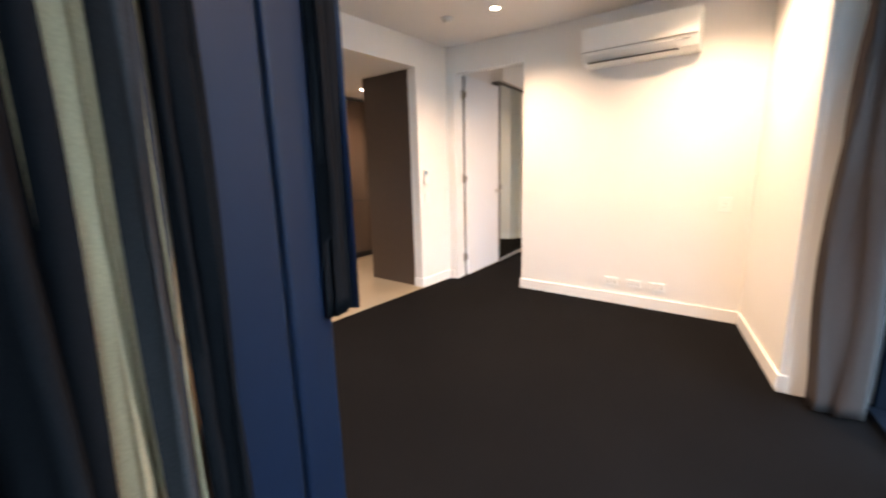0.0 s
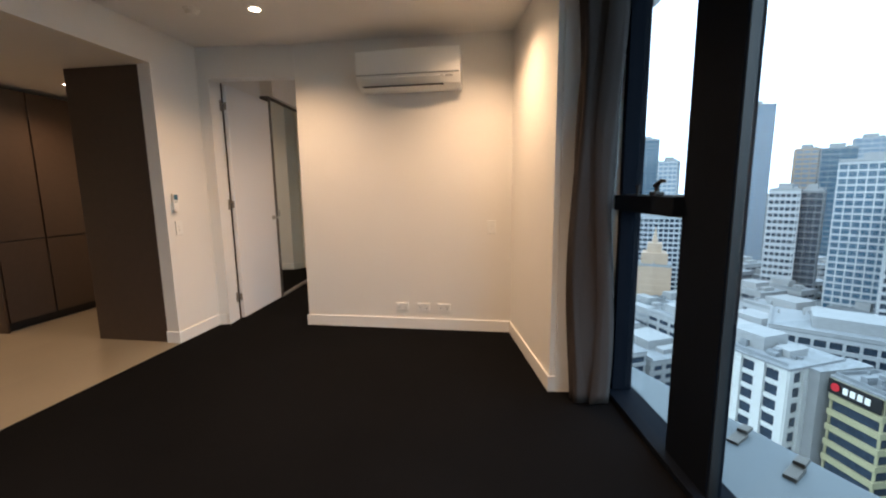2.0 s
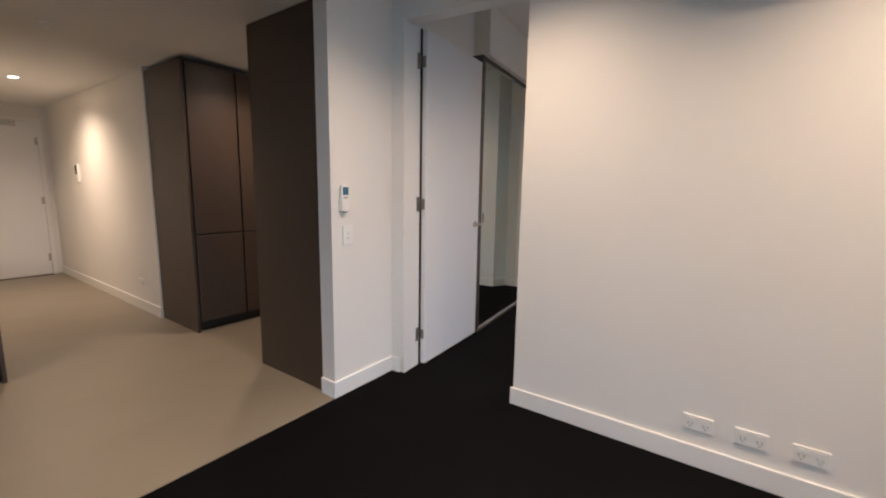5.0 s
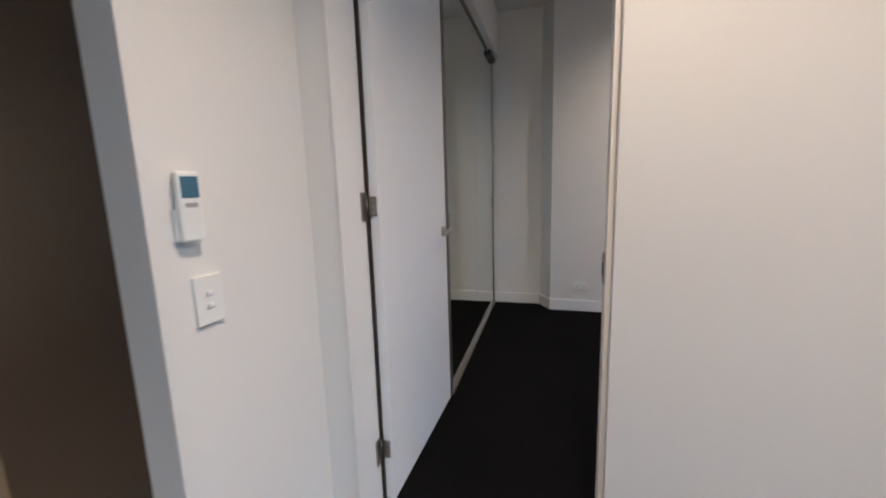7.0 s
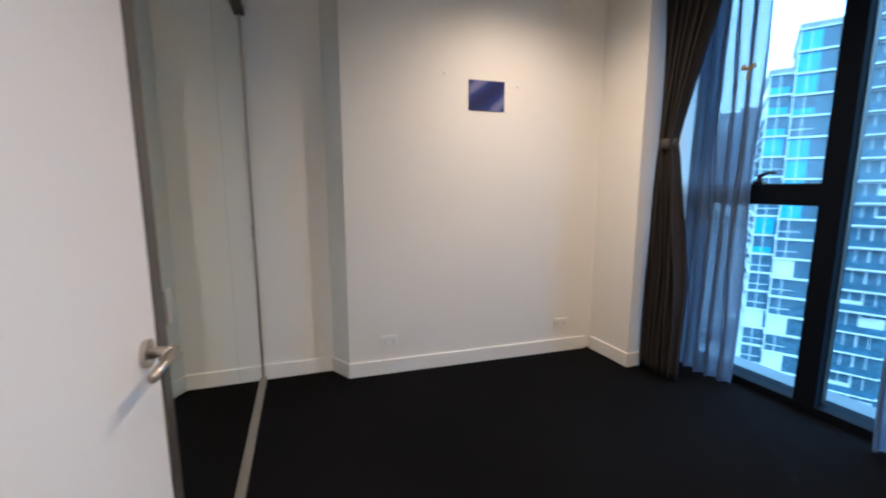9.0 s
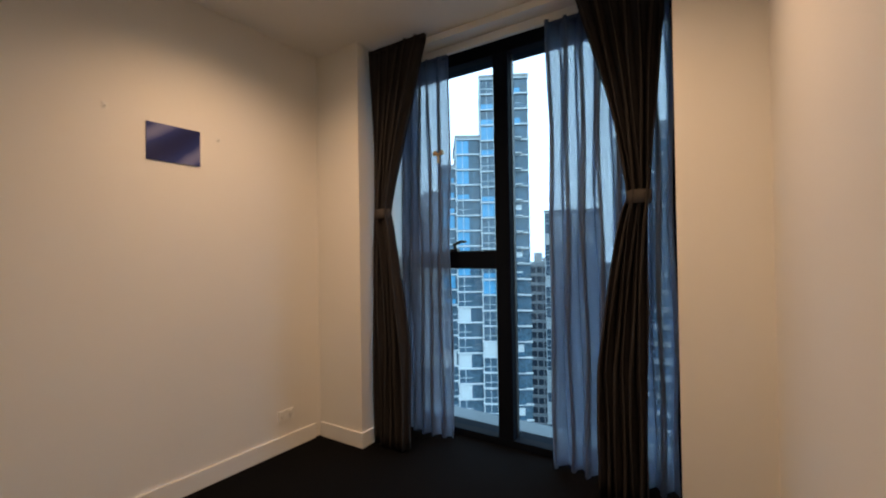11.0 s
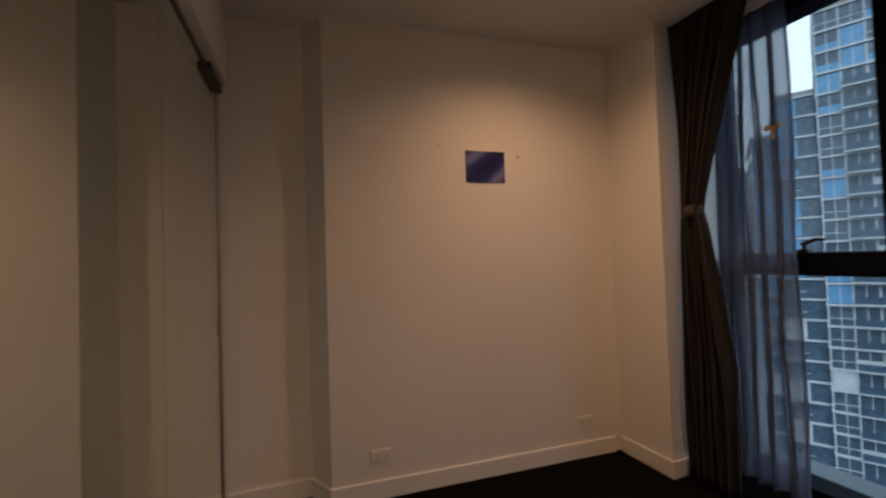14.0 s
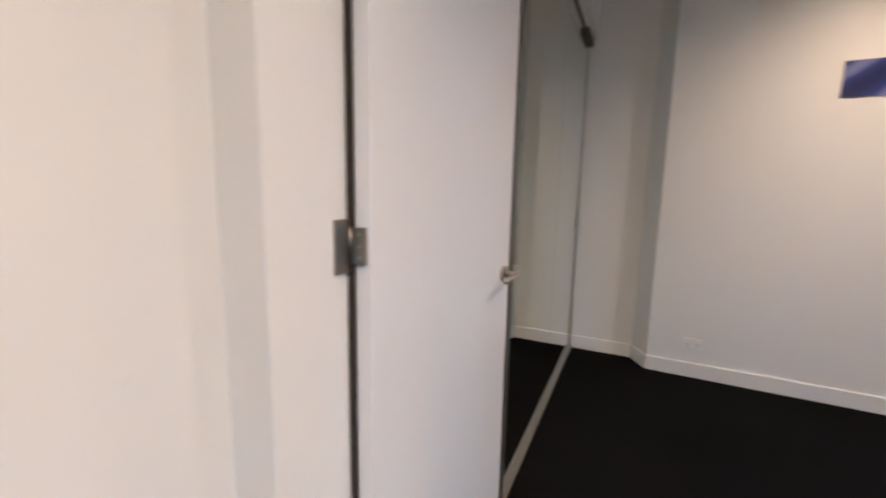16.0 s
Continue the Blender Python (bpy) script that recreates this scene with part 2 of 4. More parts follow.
# ---- skirting ----
SK, ST = 0.105, 0.014
for name, rows, m in (
    ("baseboard_partition", [(-ST, 1.965, -ST, 0.0, 0, SK)], P),
    ("baseboard_jamb", [(-2.225, -2.16, YA - ST + 0.004, YA + 0.004, 0, SK)], None),
    ("baseboard_pier", [(0.0, ST, -ST, 0.51, 0, SK), (-0.115, 0.0, -ST, 0.0, 0, SK)], K),
    ("baseboard_column", [(-ST, 0.0, -ST, 1.092, 0, SK), (0.0, 0.39, -ST, 0.0, 0, SK)], C),
    ("baseboard_bedroom", [(-0.004, 1.90, -ST, 0.0, 0, SK)], B),
    ("baseboard_splay", [(-ST, 0.001, -0.010, 0.188, 0, SK)], S),
    ("baseboard_recess", [(-2.05, -1.592, 6.573 - ST, 6.573, 0, SK)], None),
    ("baseboard_bedroom_column", [(-0.565 - ST, -0.565, 5.945 - ST, 6.335, 0, SK), (-0.565, -0.03, 5.945 - ST, 5.945, 0, SK)], F),
    ("baseboard_hall", [(-6.0, -2.548, -ST, 0.0, 0, SK)], K),
    ("baseboard_near", [(-1.30, 0.5, 3.69, 3.69 + ST, 0, SK)], None),
):
    setting(name, boxes(*rows, bevel=0.003), TRIM, "white enamel skirting board", "skirting", m)


# ---- facade: windows ----
def window(name, y0, y1, mullions, transoms, sill, head, label, glass=GLASS):
    """A glazed bay in the facade's frame: mullions are (y0, y1, inward depth), transoms (y0, y1, z0, z1)."""
    w = thing(name, F, label, "window", kind="structure")
    part("window_sill", boxes((-0.06, 0.12, y0, y1, 0.0, sill), bevel=0.004), FRAME, w)
    part("head_frame", boxes((-0.06, 0.12, y0, y1, head, head + 0.12), bevel=0.004), FRAME, w)
    for a, b in ((y0, y0 + 0.045), (y1 - 0.045, y1)):
        part("jamb", boxes((-0.03, 0.09, a, b, sill, head), bevel=0.004), FRAME, w)
    for a, b, depth in mullions:
        part("mullion", boxes((-depth, 0.055, a, b, sill, head), bevel=0.004), FRAME, w)
        part("gasket", boxes((-0.004, 0.035, a - 0.006, b + 0.006, sill, head)), BLACK, w)
    for a, b, z0, z1 in transoms:
        part("transom", boxes((-0.055, 0.11, a, b, z0, z1), bevel=0.004), FRAME, w)
        part("gasket", boxes((-0.01, 0.03, a, b, z0 - 0.006, z1 + 0.006)), BLACK, w)
    edges = sorted([y0] + [q for a, b, _ in mullions for q in (a, b)] + [y1])
    for a, b in zip(edges[::2], edges[1::2]):
        p = part("pane", boxes((0.012, 0.024, a, b, sill - 0.01, head + 0.01)), glass, w, "faintly blue clear glass")
        p.visible_shadow = False
    return w


win_l = window("window_1", -2.6, 2.285, [(1.325, 1.640, 0.012), (-0.93, -0.615, 0.012)], [(1.640, 2.285, 1.175, 1.265)], 0.035, 2.66, "dark metal floor-to-ceiling living room window over the city")
win_b = window("window_2", 4.045, 5.945, [(5.045, 5.155, 0.06)], [(5.155, 5.945, 1.215, 1.335)], 0.05, 2.70, "dark metal floor-to-ceiling bedroom window facing towers", GLASS_BLUE)
setting("window_head", boxes((-0.10, 0.16, -2.6, 2.285, 2.78, 3.0), (-0.05, 0.16, 4.045, 5.945, 2.82, 3.0), (0.08, 0.16, 3.0, 4.045, 0, 3.0), (0.08, 0.16, 5.945, 6.9, 0, 3.0)), PAINT, "white plaster strip over the windows", "wall", F)


def window_handle(m):
    h = thing("window_fastener", m, "black cam handle on the window transom", "handle", "window handles")
    bm = boxes((-0.025, 0.025, -0.03, 0.03, 0, 0.022), bevel=0.005)
    part("base", bm, BLACK, h)
    bm = rod(bmesh.new(), (0, 0, 0.02), (0, 0, 0.05), 0.013)
    part("spindle", bm, BLACK, h)
    bm = rod(bmesh.new(), (0, 0.012, 0.05), (-0.01, -0.055, 0.075), 0.013, 0.010)
    rod(bm, (-0.01, -0.055, 0.075), (-0.015, -0.10, 0.072), 0.010, 0.008)
    part("lever", bm, BLACK, h, smooth=True)
    return h


h1 = window_handle(F @ pose(-0.02, 1.86, 1.265))
copy_thing(h1, F @ pose(-0.02, 5.50, 1.335))
st = thing("window_stay", F @ pose(-0.02, 2.06, 1.265), "small black stay peg on the window transom", "fitting")
part("peg", rod(rod(bmesh.new(), (0, 0, 0), (0, 0, 0.045), 0.008), (0, 0, 0.04), (0, 0, 0.055), 0.014), BLACK, st)

ledge = bmesh.new()
vs = [ledge.verts.new(p) for p in ((0.16, -2.6, -0.06), (2.6, -2.0, -0.10), (1.6, 0.0, -0.10), (0.86, 1.55, -0.10), (0.2, 3.2, -0.06), (0.16, 3.2, -0.06))]
top = ledge.faces.new(vs)
ext = bmesh.ops.extrude_face_region(ledge, geom=[top])
for v in ext["geom"]:
    if isinstance(v, bmesh.types.BMVert):
        v.co.z -= 0.25
bmesh.ops.recalc_face_normals(ledge, faces=ledge.faces)
LEDGE = mat("pale_metal_ledge", (0.115, 0.145, 0.165), 0.5, 0.0, grain=0.06, scale=8, stain=0.12)
setting("ledge_living", ledge, LEDGE, "pale grey metal ledge outside the window", "ledge", F)
setting("ledge_bedroom", boxes((0.16, 0.55, 3.4, 6.6, -0.3, -0.06)), LEDGE, "pale grey metal ledge outside the window", "ledge", F)
for xx, yy in ((0.54, 1.90), (0.62, 1.62)):
    c = thing("ledge_cleat", F @ pose(xx, yy, -0.075, 0, 0, 35), "dark bent metal cleat on the ledge", "fitting", "ledge cleats")
    part("foot", boxes((-0.085, 0.06, -0.028, 0.028, -0.02, 0.012), bevel=0.003), DARKMETAL, c)
    part("arm", boxes((0.045, 0.125, -0.026, 0.026, 0.010, 0.030), bevel=0.004), DARKMETAL, c)


# ---- curtains ----
def curtain_sheet(top0, top1, z0, z1, folds, amp, tie=None, rows=36, ph=0.0, low=None):
    """A pleated sheet along local y; tie = (height, y0, y1) gathers it, low = (y0, y1) is its hem."""
    bm = bmesh.new()
    n = folds * 8
    grid = []
    rnd = random.Random(int(folds * 17 + z1 * 100))
    jit = [rnd.uniform(0.6, 1.35) for _ in range(folds + 2)]
    for i in range(rows + 1):
        z = z0 + (z1 - z0) * i / rows
        a, b = top0, top1
        if tie:
            th, t0, t1 = tie
            h0, h1_ = low or (t0 - 0.03, t1 + 0.03)
            if z > th:
                f = ((z - th) / (z1 - th)) ** 1.25
                a, b = t0 + (top0 - t0) * f, t1 + (top1 - t1) * f
            else:
                f = min(1, (th - z) / 0.9) ** 0.7
                a, b = t0 + (h0 - t0) * f, t1 + (h1_ - t1) * f
        row = []
        for j in range(n + 1):
            s = j / n
            k = jit[int(s * folds)] * (1 - s * folds % 1) + jit[int(s * folds) + 1] * (s * folds % 1)
            w = math.sin(2 * math.pi * folds * s + ph) * amp * k
            w += 0.25 * amp * math.sin(3.1 * z + 9 * s)
            sway = 0.006 * math.sin(5 * z + 20 * s)
            back = 0.55 * (b - a) / folds * math.sin(4 * math.pi * folds * s + ph) * 0.45
            row.append(bm.verts.new((w, a + (b - a) * s + sway + back * (0 < j < n), z)))
        grid.append(row)
    for i in range(rows):
        for j in range(n):
            bm.faces.new((grid[i][j], grid[i][j + 1], grid[i + 1][j + 1], grid[i + 1][j]))
    bmesh.ops.recalc_face_normals(bm, faces=bm.faces)
    return bm


def thick(ob, t=0.003):
    md = ob.modifiers.new("thickness", "SOLIDIFY")
    md.thickness = t
    return ob


def curtain(m, cloth_mat, label, tie_mat=None, group="curtains", **kw):
    c = thing("curtain", m, label, "curtain", group)
    thick(part("fabric", curtain_sheet(**kw), cloth_mat, c, smooth=True))
    top0, top1, z1 = kw["top0"], kw["top1"], kw["z1"]
    part("heading_tape", boxes((-0.012, 0.012, min(top0, top1), max(top0, top1), z1 - 0.008, z1 + 0.012)), cloth_mat, c)
    if tie_mat:
        th, t0, t1 = kw["tie"]
        bm = bmesh.new()
        pts = 20
        ring = []
        for k in range(pts):
            a = 2 * math.pi * k / pts
            ring.append([bm.verts.new((0.045 * math.cos(a) * s, (t0 + t1) / 2 + (abs(t1 - t0) / 2 + 0.008) * math.sin(a) * s, th + dz)) for s, dz in ((1.0, -0.035), (1.06, 0), (1.0, 0.035))])
        for k in range(pts):
            for q in (0, 1):
                bm.faces.new((ring[k][q], ring[(k + 1) % pts][q], ring[(k + 1) % pts][q + 1], ring[k][q + 1]))
        thick(part("tieback", bm, tie_mat, c, "grey cloth tieback", smooth=True), 0.004)
    return c


curtain(F @ pose(-0.225, 0, 0), CURTAIN, "full-length grey curtain drawn to the side of the window", top0=2.10, top1=2.262, z0=0.012, z1=2.555, folds=4, amp=0.095)
curtain(F @ pose(-0.47, 0, 0), DARKCLOTH, "charcoal blockout curtain gathered by a tieback", TIE, "bedroom curtains", top0=5.44, top1=5.90, z0=0.012, z1=2.74, folds=6, amp=0.04, tie=(1.60, 5.76, 5.87), low=(5.62, 5.90))
curtain(F @ pose(-0.34, 0, 0), DARKCLOTH, "charcoal blockout curtain gathered by a tieback, near the wall", TIE, "bedroom curtains", top0=4.07, top1=4.52, z0=0.012, z1=2.74, folds=6, amp=0.04, tie=(1.60, 4.17, 4.27), low=(4.20, 4.44))
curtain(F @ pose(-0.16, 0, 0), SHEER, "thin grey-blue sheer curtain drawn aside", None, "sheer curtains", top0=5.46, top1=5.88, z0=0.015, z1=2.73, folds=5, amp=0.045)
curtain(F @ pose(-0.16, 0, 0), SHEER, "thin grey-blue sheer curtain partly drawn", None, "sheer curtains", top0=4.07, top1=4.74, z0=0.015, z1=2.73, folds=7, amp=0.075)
tr = thing("curtain_track", F @ pose(-0.32, 0, 0), "white double curtain track under the ceiling", "curtain track")
part("rail", boxes((-0.035, -0.005, 4.06, 5.9, 2.75, 2.795), bevel=0.003), PLASTIC, tr)
part("rail", boxes((0.145, 0.175, 4.06, 5.9, 2.742, 2.795), bevel=0.003), PLASTIC, tr)
tr2 = thing("curtain_track", F @ pose(-0.225, 0, 0), "white curtain track over the living room window", "curtain track")
part("rail", boxes((-0.015, 0.015, -2.5, 2.27, 2.565, 2.612), bevel=0.003), PLASTIC, tr2)

charm = thing("curtain_charm", F @ pose(-0.235, 5.50, 2.02), "small beige bow hanging on the sheer curtain", "ornament")
BEIGE = mat("beige_ribbon", (0.42, 0.30, 0.16), 0.7, grain=0.1)
part("bow", rod(rod(bmesh.new(), (0, 0, 0), (0, 0.035, 0.012), 0.006, 0.018), (0, 0, 0), (0, -0.035, 0.012), 0.006, 0.018), BEIGE, charm)
part("tail", rod(bmesh.new(), (0, 0, 0), (0, 0.004, -0.06), 0.006, 0.009), BEIGE, charm)

# things beside the starting point: drapes, a panel painted daylight blue and a hanging dark cloth
curtain(pose(-0.46, 0.07, 0, 0, 0, 14), NIGHT, "dark grey drape hanging beside a blue panel", None, "start drapes", top0=-0.80, top1=-0.47, z0=0.012, z1=2.605, folds=4, amp=0.035)
curtain(pose(-0.49, 0.07, 0, 0, 0, 14), CREAM, "cream curtain lining between dark drapes", None, "start drapes", top0=-0.50, top1=-0.40, z0=0.012, z1=2.605, folds=2, amp=0.02)
curtain(pose(-0.47, 0.07, 0, 0, 0, 14), DARKCLOTH, "grey drape hanging beside a blue panel", None, "start drapes", top0=-0.41, top1=-0.355, z0=0.012, z1=2.605, folds=1, amp=0.03)
curtain(pose(-0.485, 0.07, 0, 0, 0, 14), CREAM, "narrow cream curtain lining showing between drapes", None, "start drapes", top0=-0.36, top1=-0.335, z0=0.012, z1=2.605, folds=1, amp=0.01)
curtain(pose(-0.47, 0.07, 0, 0, 0, 14), NIGHT, "near-black drape hanging against a blue panel", None, "start drapes", top0=-0.34, top1=-0.26, z0=0.012, z1=2.605, folds=2, amp=0.025)
pn = thing("room_divider", pose(-0.48, -0.031, 0, 0, 0, 13), "tall dark panel coloured daylight blue with a black vertical groove", "divider")
part("board", boxes((-0.02, 0.02, -0.16, -0.005, 0, 2.608), bevel=0.008), BLUE, pn)
part("board", boxes((-0.02, 0.02, 0.012, 0.155, 0, 2.608), bevel=0.008), BLUE, pn)
part("groove", boxes((-0.02, 0.004, -0.006, 0.013, 0, 2.608)), BLACK, pn)
hc = thing("hanging_cloth", pose(-0.488, 0.026, 0), "short black cloth hanging with a painted blue-lit edge", "cloth")
thick(part("fabric", curtain_sheet(0.075, 0.165, 0.965, 2.605, 1, 0.02), NIGHT, hc, smooth=True), 0.012)
# thin blue rod stands in for daylight catching the cloth's edge
part("hem", rod(bmesh.new(), (0.010, 0.166, 0.965), (0.010, 0.166, 2.605), 0.009), BLUE, hc, "rounded edge with blue daylight put into its colour", smooth=True)

# ---- bedroom door ----
DW = 0.815
door = thing("door_1", pose(-2.114, YB + 0.006, 0, 0, 0, 87.8), "white flush bedroom door standing wide open", "door", kind="structure")
part("leaf", boxes((0.004, DW, -0.038, 0.0, 0.012, HD - 0.01), bevel=0.002), DOORP, door)


def lever(y, s):
    hd = part("door_handle", rod(bmesh.new(), (DW - 0.062, y, 1.0), (DW - 0.062, y + s * 0.009, 1.0), 0.027, seg=24), CHROME, door, "brushed steel lever handle", smooth=False)
    bm = rod(bmesh.new(), (DW - 0.062, y + s * 0.008, 1.0), (DW - 0.062, y + s * 0.052, 1.0), 0.011)
    rod(bm, (DW - 0.055, y + s * 0.050, 1.0), (DW - 0.185, y + s * 0.053, 1.0), 0.010, 0.009)
    part("lever", bm, CHROME, hd, smooth=True)


lever(-0.038, -1)
lever(0.0, 1)
for z in (0.235, 1.183, 2.13):
    hg = thing("door_hinge", pose(-2.124, YB, z), "brushed steel butt hinge on the door jamb", "hinge", "door hinges")
    part("knuckle", rod(bmesh.new(), (0.0, 0.008, -0.035), (0.0, 0.008, 0.035), 0.007), CHROME, hg, "bright steel knuckle", smooth=True)
    part("jamb_plate", boxes((-0.004, 0.003, -0.036, 0.004, -0.05, 0.05)), HINGE, hg)
    part("leaf_plate", boxes((0.006, 0.038, 0.004, 0.0085, -0.035, 0.035)), HINGE, hg)
    for dz in (-0.022, 0.0, 0.022):
        part("screw", rod(bmesh.new(), (0.024, 0.0045, dz), (0.024, 0.003, dz), 0.0035, seg=10), CHROME, hg)
JX = (-2.132, -1.325)
setting("door_frame", boxes((JX[0], JX[0] + 0.006, YA - 0.004, YB + 0.002, 0, HD), (JX[1] - 0.014, JX[1] + 0.006, 3.644, 3.698, 0, HD), (JX[0] + 0.006, JX[1] - 0.014, YA - 0.003, 3.694, HD - 0.006, HD)), TRIM, "white enamel door jambs and stop", "door frame")
# near-black strip stands in for the shade between leaf and jamb
setting("door_gap", boxes((-2.135, -2.1135, YB + 0.003, YB + 0.009, 0, HD)), GAP_SHADE, "near-black strip painted as the shade between door leaf and jamb", "door frame")
sp = thing("strike_plate", pose(JX[1] - 0.0145, 3.682, 1.0), "steel strike plate in the door jamb", "strike plate")
part("plate", boxes((-0.003, 0.001, -0.014, 0.020, -0.045, 0.045), bevel=0.001), CHROME, sp)
part("lip", rod(bmesh.new(), (0.0, 0.020, -0.03), (0.0, 0.020, 0.03), 0.004), CHROME, sp, smooth=True)
part("slot", boxes((-0.0045, -0.002, -0.006, 0.008, -0.018, 0.018)), BLACK, sp)

# ---- mirrored robe ----
robe = thing("mirror_wardrobe", pose(-2.058, 0, 0), "built-in wardrobe with full-height sliding mirror doors", "wardrobe")
part("bottom_track", boxes((-0.06, 0.022, 4.63, 6.57, 0, 0.022), bevel=0.003), CHROME, robe)
part("top_track", boxes((-0.05, 0.008, 4.63, 6.57, 2.372, 2.40), bevel=0.003), DARKMETAL, robe)
part("track_stop", boxes((-0.05, 0.03, 6.27, 6.57, 2.352, 2.396), bevel=0.004), DARKMETAL, robe)
part("back_board", boxes((-0.62, -0.60, 4.63, 6.57, 0, 2.4)), NAVY, robe)
for y0, y1, dx, hy in ((4.66, 5.60, 0.0, 4.72), (5.603, 6.555, 0.0, 6.515)):
    d = part("sliding_door", boxes((dx - 0.026, dx - 0.003, y0, y1, 0.022, 2.37)), SHADE_PLASTIC, robe)
    part("mirror", boxes((dx - 0.003, dx, y0 + (0.014 if y0 < 5 else 0.0), y1 - (0.014 if y1 > 6 else 0.0), 0.04, 2.366)), MIRROR, d, "clear silvered mirror")
    for a in ((y0,) if y0 < 5 else (y1 - 0.014,)):
        part("stile", boxes((dx - 0.012, dx + 0.006, a, a + 0.014, 0.022, 2.37), bevel=0.002), CHROME, d)
    part("finger_pull", boxes((dx, dx + 0.005, hy - 0.015, hy + 0.015, 1.0, 1.08), bevel=0.002), SHADE_PLASTIC, d)
part("jamb", boxes((-0.09, 0.012, 4.605, 4.66, 0, 2.40), bevel=0.003), DARKMETAL, robe)

# ---- picture and marks on the bedroom wall ----
PRINT = bpy.data.materials.new("blue_print")
PRINT.use_nodes = True
nt = PRINT.node_tree
co, wv, rp = [nt.nodes.new("ShaderNode" + k) for k in ("TexCoord", "TexWave", "ValToRGB")]
mp = nt.nodes.new("ShaderNodeMapping")
mp.inputs["Rotation"].default_value = (0, radians(38), 0)
nt.links.new(co.outputs["Object"], mp.inputs[0])
nt.links.new(mp.outputs[0], wv.inputs["Vector"])
wv.bands_direction = "Z"
wv.inputs["Scale"].default_value, wv.inputs["Distortion"].default_value, wv.inputs["Detail"].default_value = 1.7, 3.5, 3
rp.color_ramp.elements[0].color, rp.color_ramp.elements[1].color = (0.010, 0.016, 0.09, 1), (0.17, 0.19, 0.38, 1)
e = rp.color_ramp.elements.new(0.6)
e.color = (0.022, 0.040, 0.18, 1)
nt.links.new(wv.outputs["Fac"], rp.inputs[0])
nt.links.new(rp.outputs[0], nt.nodes["Principled BSDF"].inputs["Base Color"])
nt.nodes["Principled BSDF"].inputs["Roughness"].default_value = 0.3
pic = thing("poster", B @ pose(0.996, 0, 1.950), "small blue abstract print with streaks on the wall", "poster")
part("sheet", boxes((-0.134, 0.134, -0.006, -0.001, -0.101, 0.101)), PRINT, pic)
for x, z in ((-0.80, 2.085), (-0.255, 2.03)):
    hk = thing("wall_hook", B @ pose(x + 1.489, 0, z), "tiny clear adhesive hook on the wall", "hook", "wall hooks")
    part("pad", boxes((-0.012, 0.012, -0.004, 0.0, -0.016, 0.016), bevel=0.001), PLASTIC, hk)
    part("peg", rod(bmesh.new(), (0, -0.003, -0.006), (0, -0.014, -0.002), 0.004), PLASTIC, hk)


# ---- sockets and switches ----
def socket(m, label):
    s = thing("power_socket", m, label, "socket", "power sockets")
    part("plate", boxes((-0.058, 0.058, -0.009, 0.0, -0.036, 0.036), bevel=0.002), PLASTIC, s)
    for x in (-0.030, 0.030):
        part("switch", boxes((x - 0.008, x + 0.008, -0.012, -0.008, 0.012, 0.026), bevel=0.001), PLASTIC, s)
        part("slots", boxes((x - 0.010, x - 0.006, -0.0098, -0.008, -0.012, 0.002), (x + 0.006, x + 0.010, -0.0098, -0.008, -0.012, 0.002), (x - 0.002, x + 0.002, -0.0098, -0.008, -0.025, -0.014)), SHADE_PLASTIC, s)
    return s


gp = socket(P @ pose(0.950, 0, 0.215), "white double power socket above the skirting")
for x in (1.152, 1.350):
    copy_thing(gp, P @ pose(x, 0, 0.215))
copy_thing(gp, B @ pose(0.278, 0, 0.245))
copy_thing(gp, B @ pose(1.665, 0, 0.240))
copy_thing(gp, K @ pose(-3.0, 0.0, 0.30))


def wall_switch(m, label):
    s = thing("light_switch", m, label, "switch", "light switches")
    part("plate", boxes((-0.037, 0.037, -0.009, 0.0, -0.059, 0.059), bevel=0.002), PLASTIC, s)
    for z in (0.016, -0.014):
        part("rocker", boxes((-0.008, 0.008, -0.014, -0.008, z - 0.005, z + 0.005), bevel=0.001), PLASTIC, s)
        # grey strip painted as the shade under the rocker
        part("rocker_shadow", boxes((-0.009, 0.009, -0.0102, -0.008, z - 0.0075, z - 0.005)), SHADE_PLASTIC, s)
    # shade line below the plate, made as a thin grey strip
    part("plate_shadow", boxes((-0.037, 0.037, -0.006, -0.001, -0.0605, -0.059)), SHADE_PLASTIC, s)
    return s


wall_switch(P @ pose(1.785, 0, 0.970), "white vertical plate switch on the living room wall")
wall_switch(K @ pose(0.0, 0.117, 1.004, 0, 0, 90), "white double light switch under the remote")
intercom = thing("intercom", K @ pose(-4.75, 0.0, 1.42), "slim dark framed intercom on the hallway wall", "intercom")
part("body", boxes((-0.05, 0.05, -0.025, 0.0, -0.11, 0.11), bevel=0.004), PLASTIC, intercom)
part("screen", boxes((-0.038, 0.038, -0.028, -0.024, -0.02, 0.09)), BLACK, intercom)

rm = thing("remote_control", K @ pose(0.0, 0.085, 1.225, 0, 0, 90), "white air conditioner remote in a wall holder", "remote control")
part("cradle", boxes((-0.031, 0.031, -0.012, 0.0, -0.075, -0.005), bevel=0.003), PLASTIC, rm)
body = part("body", boxes((-0.027, 0.027, -0.030, -0.010, -0.077, 0.077), bevel=0.006), PLASTIC, rm)
part("screen", boxes((-0.021, 0.021, -0.0315, -0.029, 0.020, 0.066), bevel=0.0008), SCREEN, body, "blue-grey display")
part("button", boxes((-0.014, 0.014, -0.032, -0.029, 0.000, 0.009), bevel=0.0008), SHADE_PLASTIC, body)

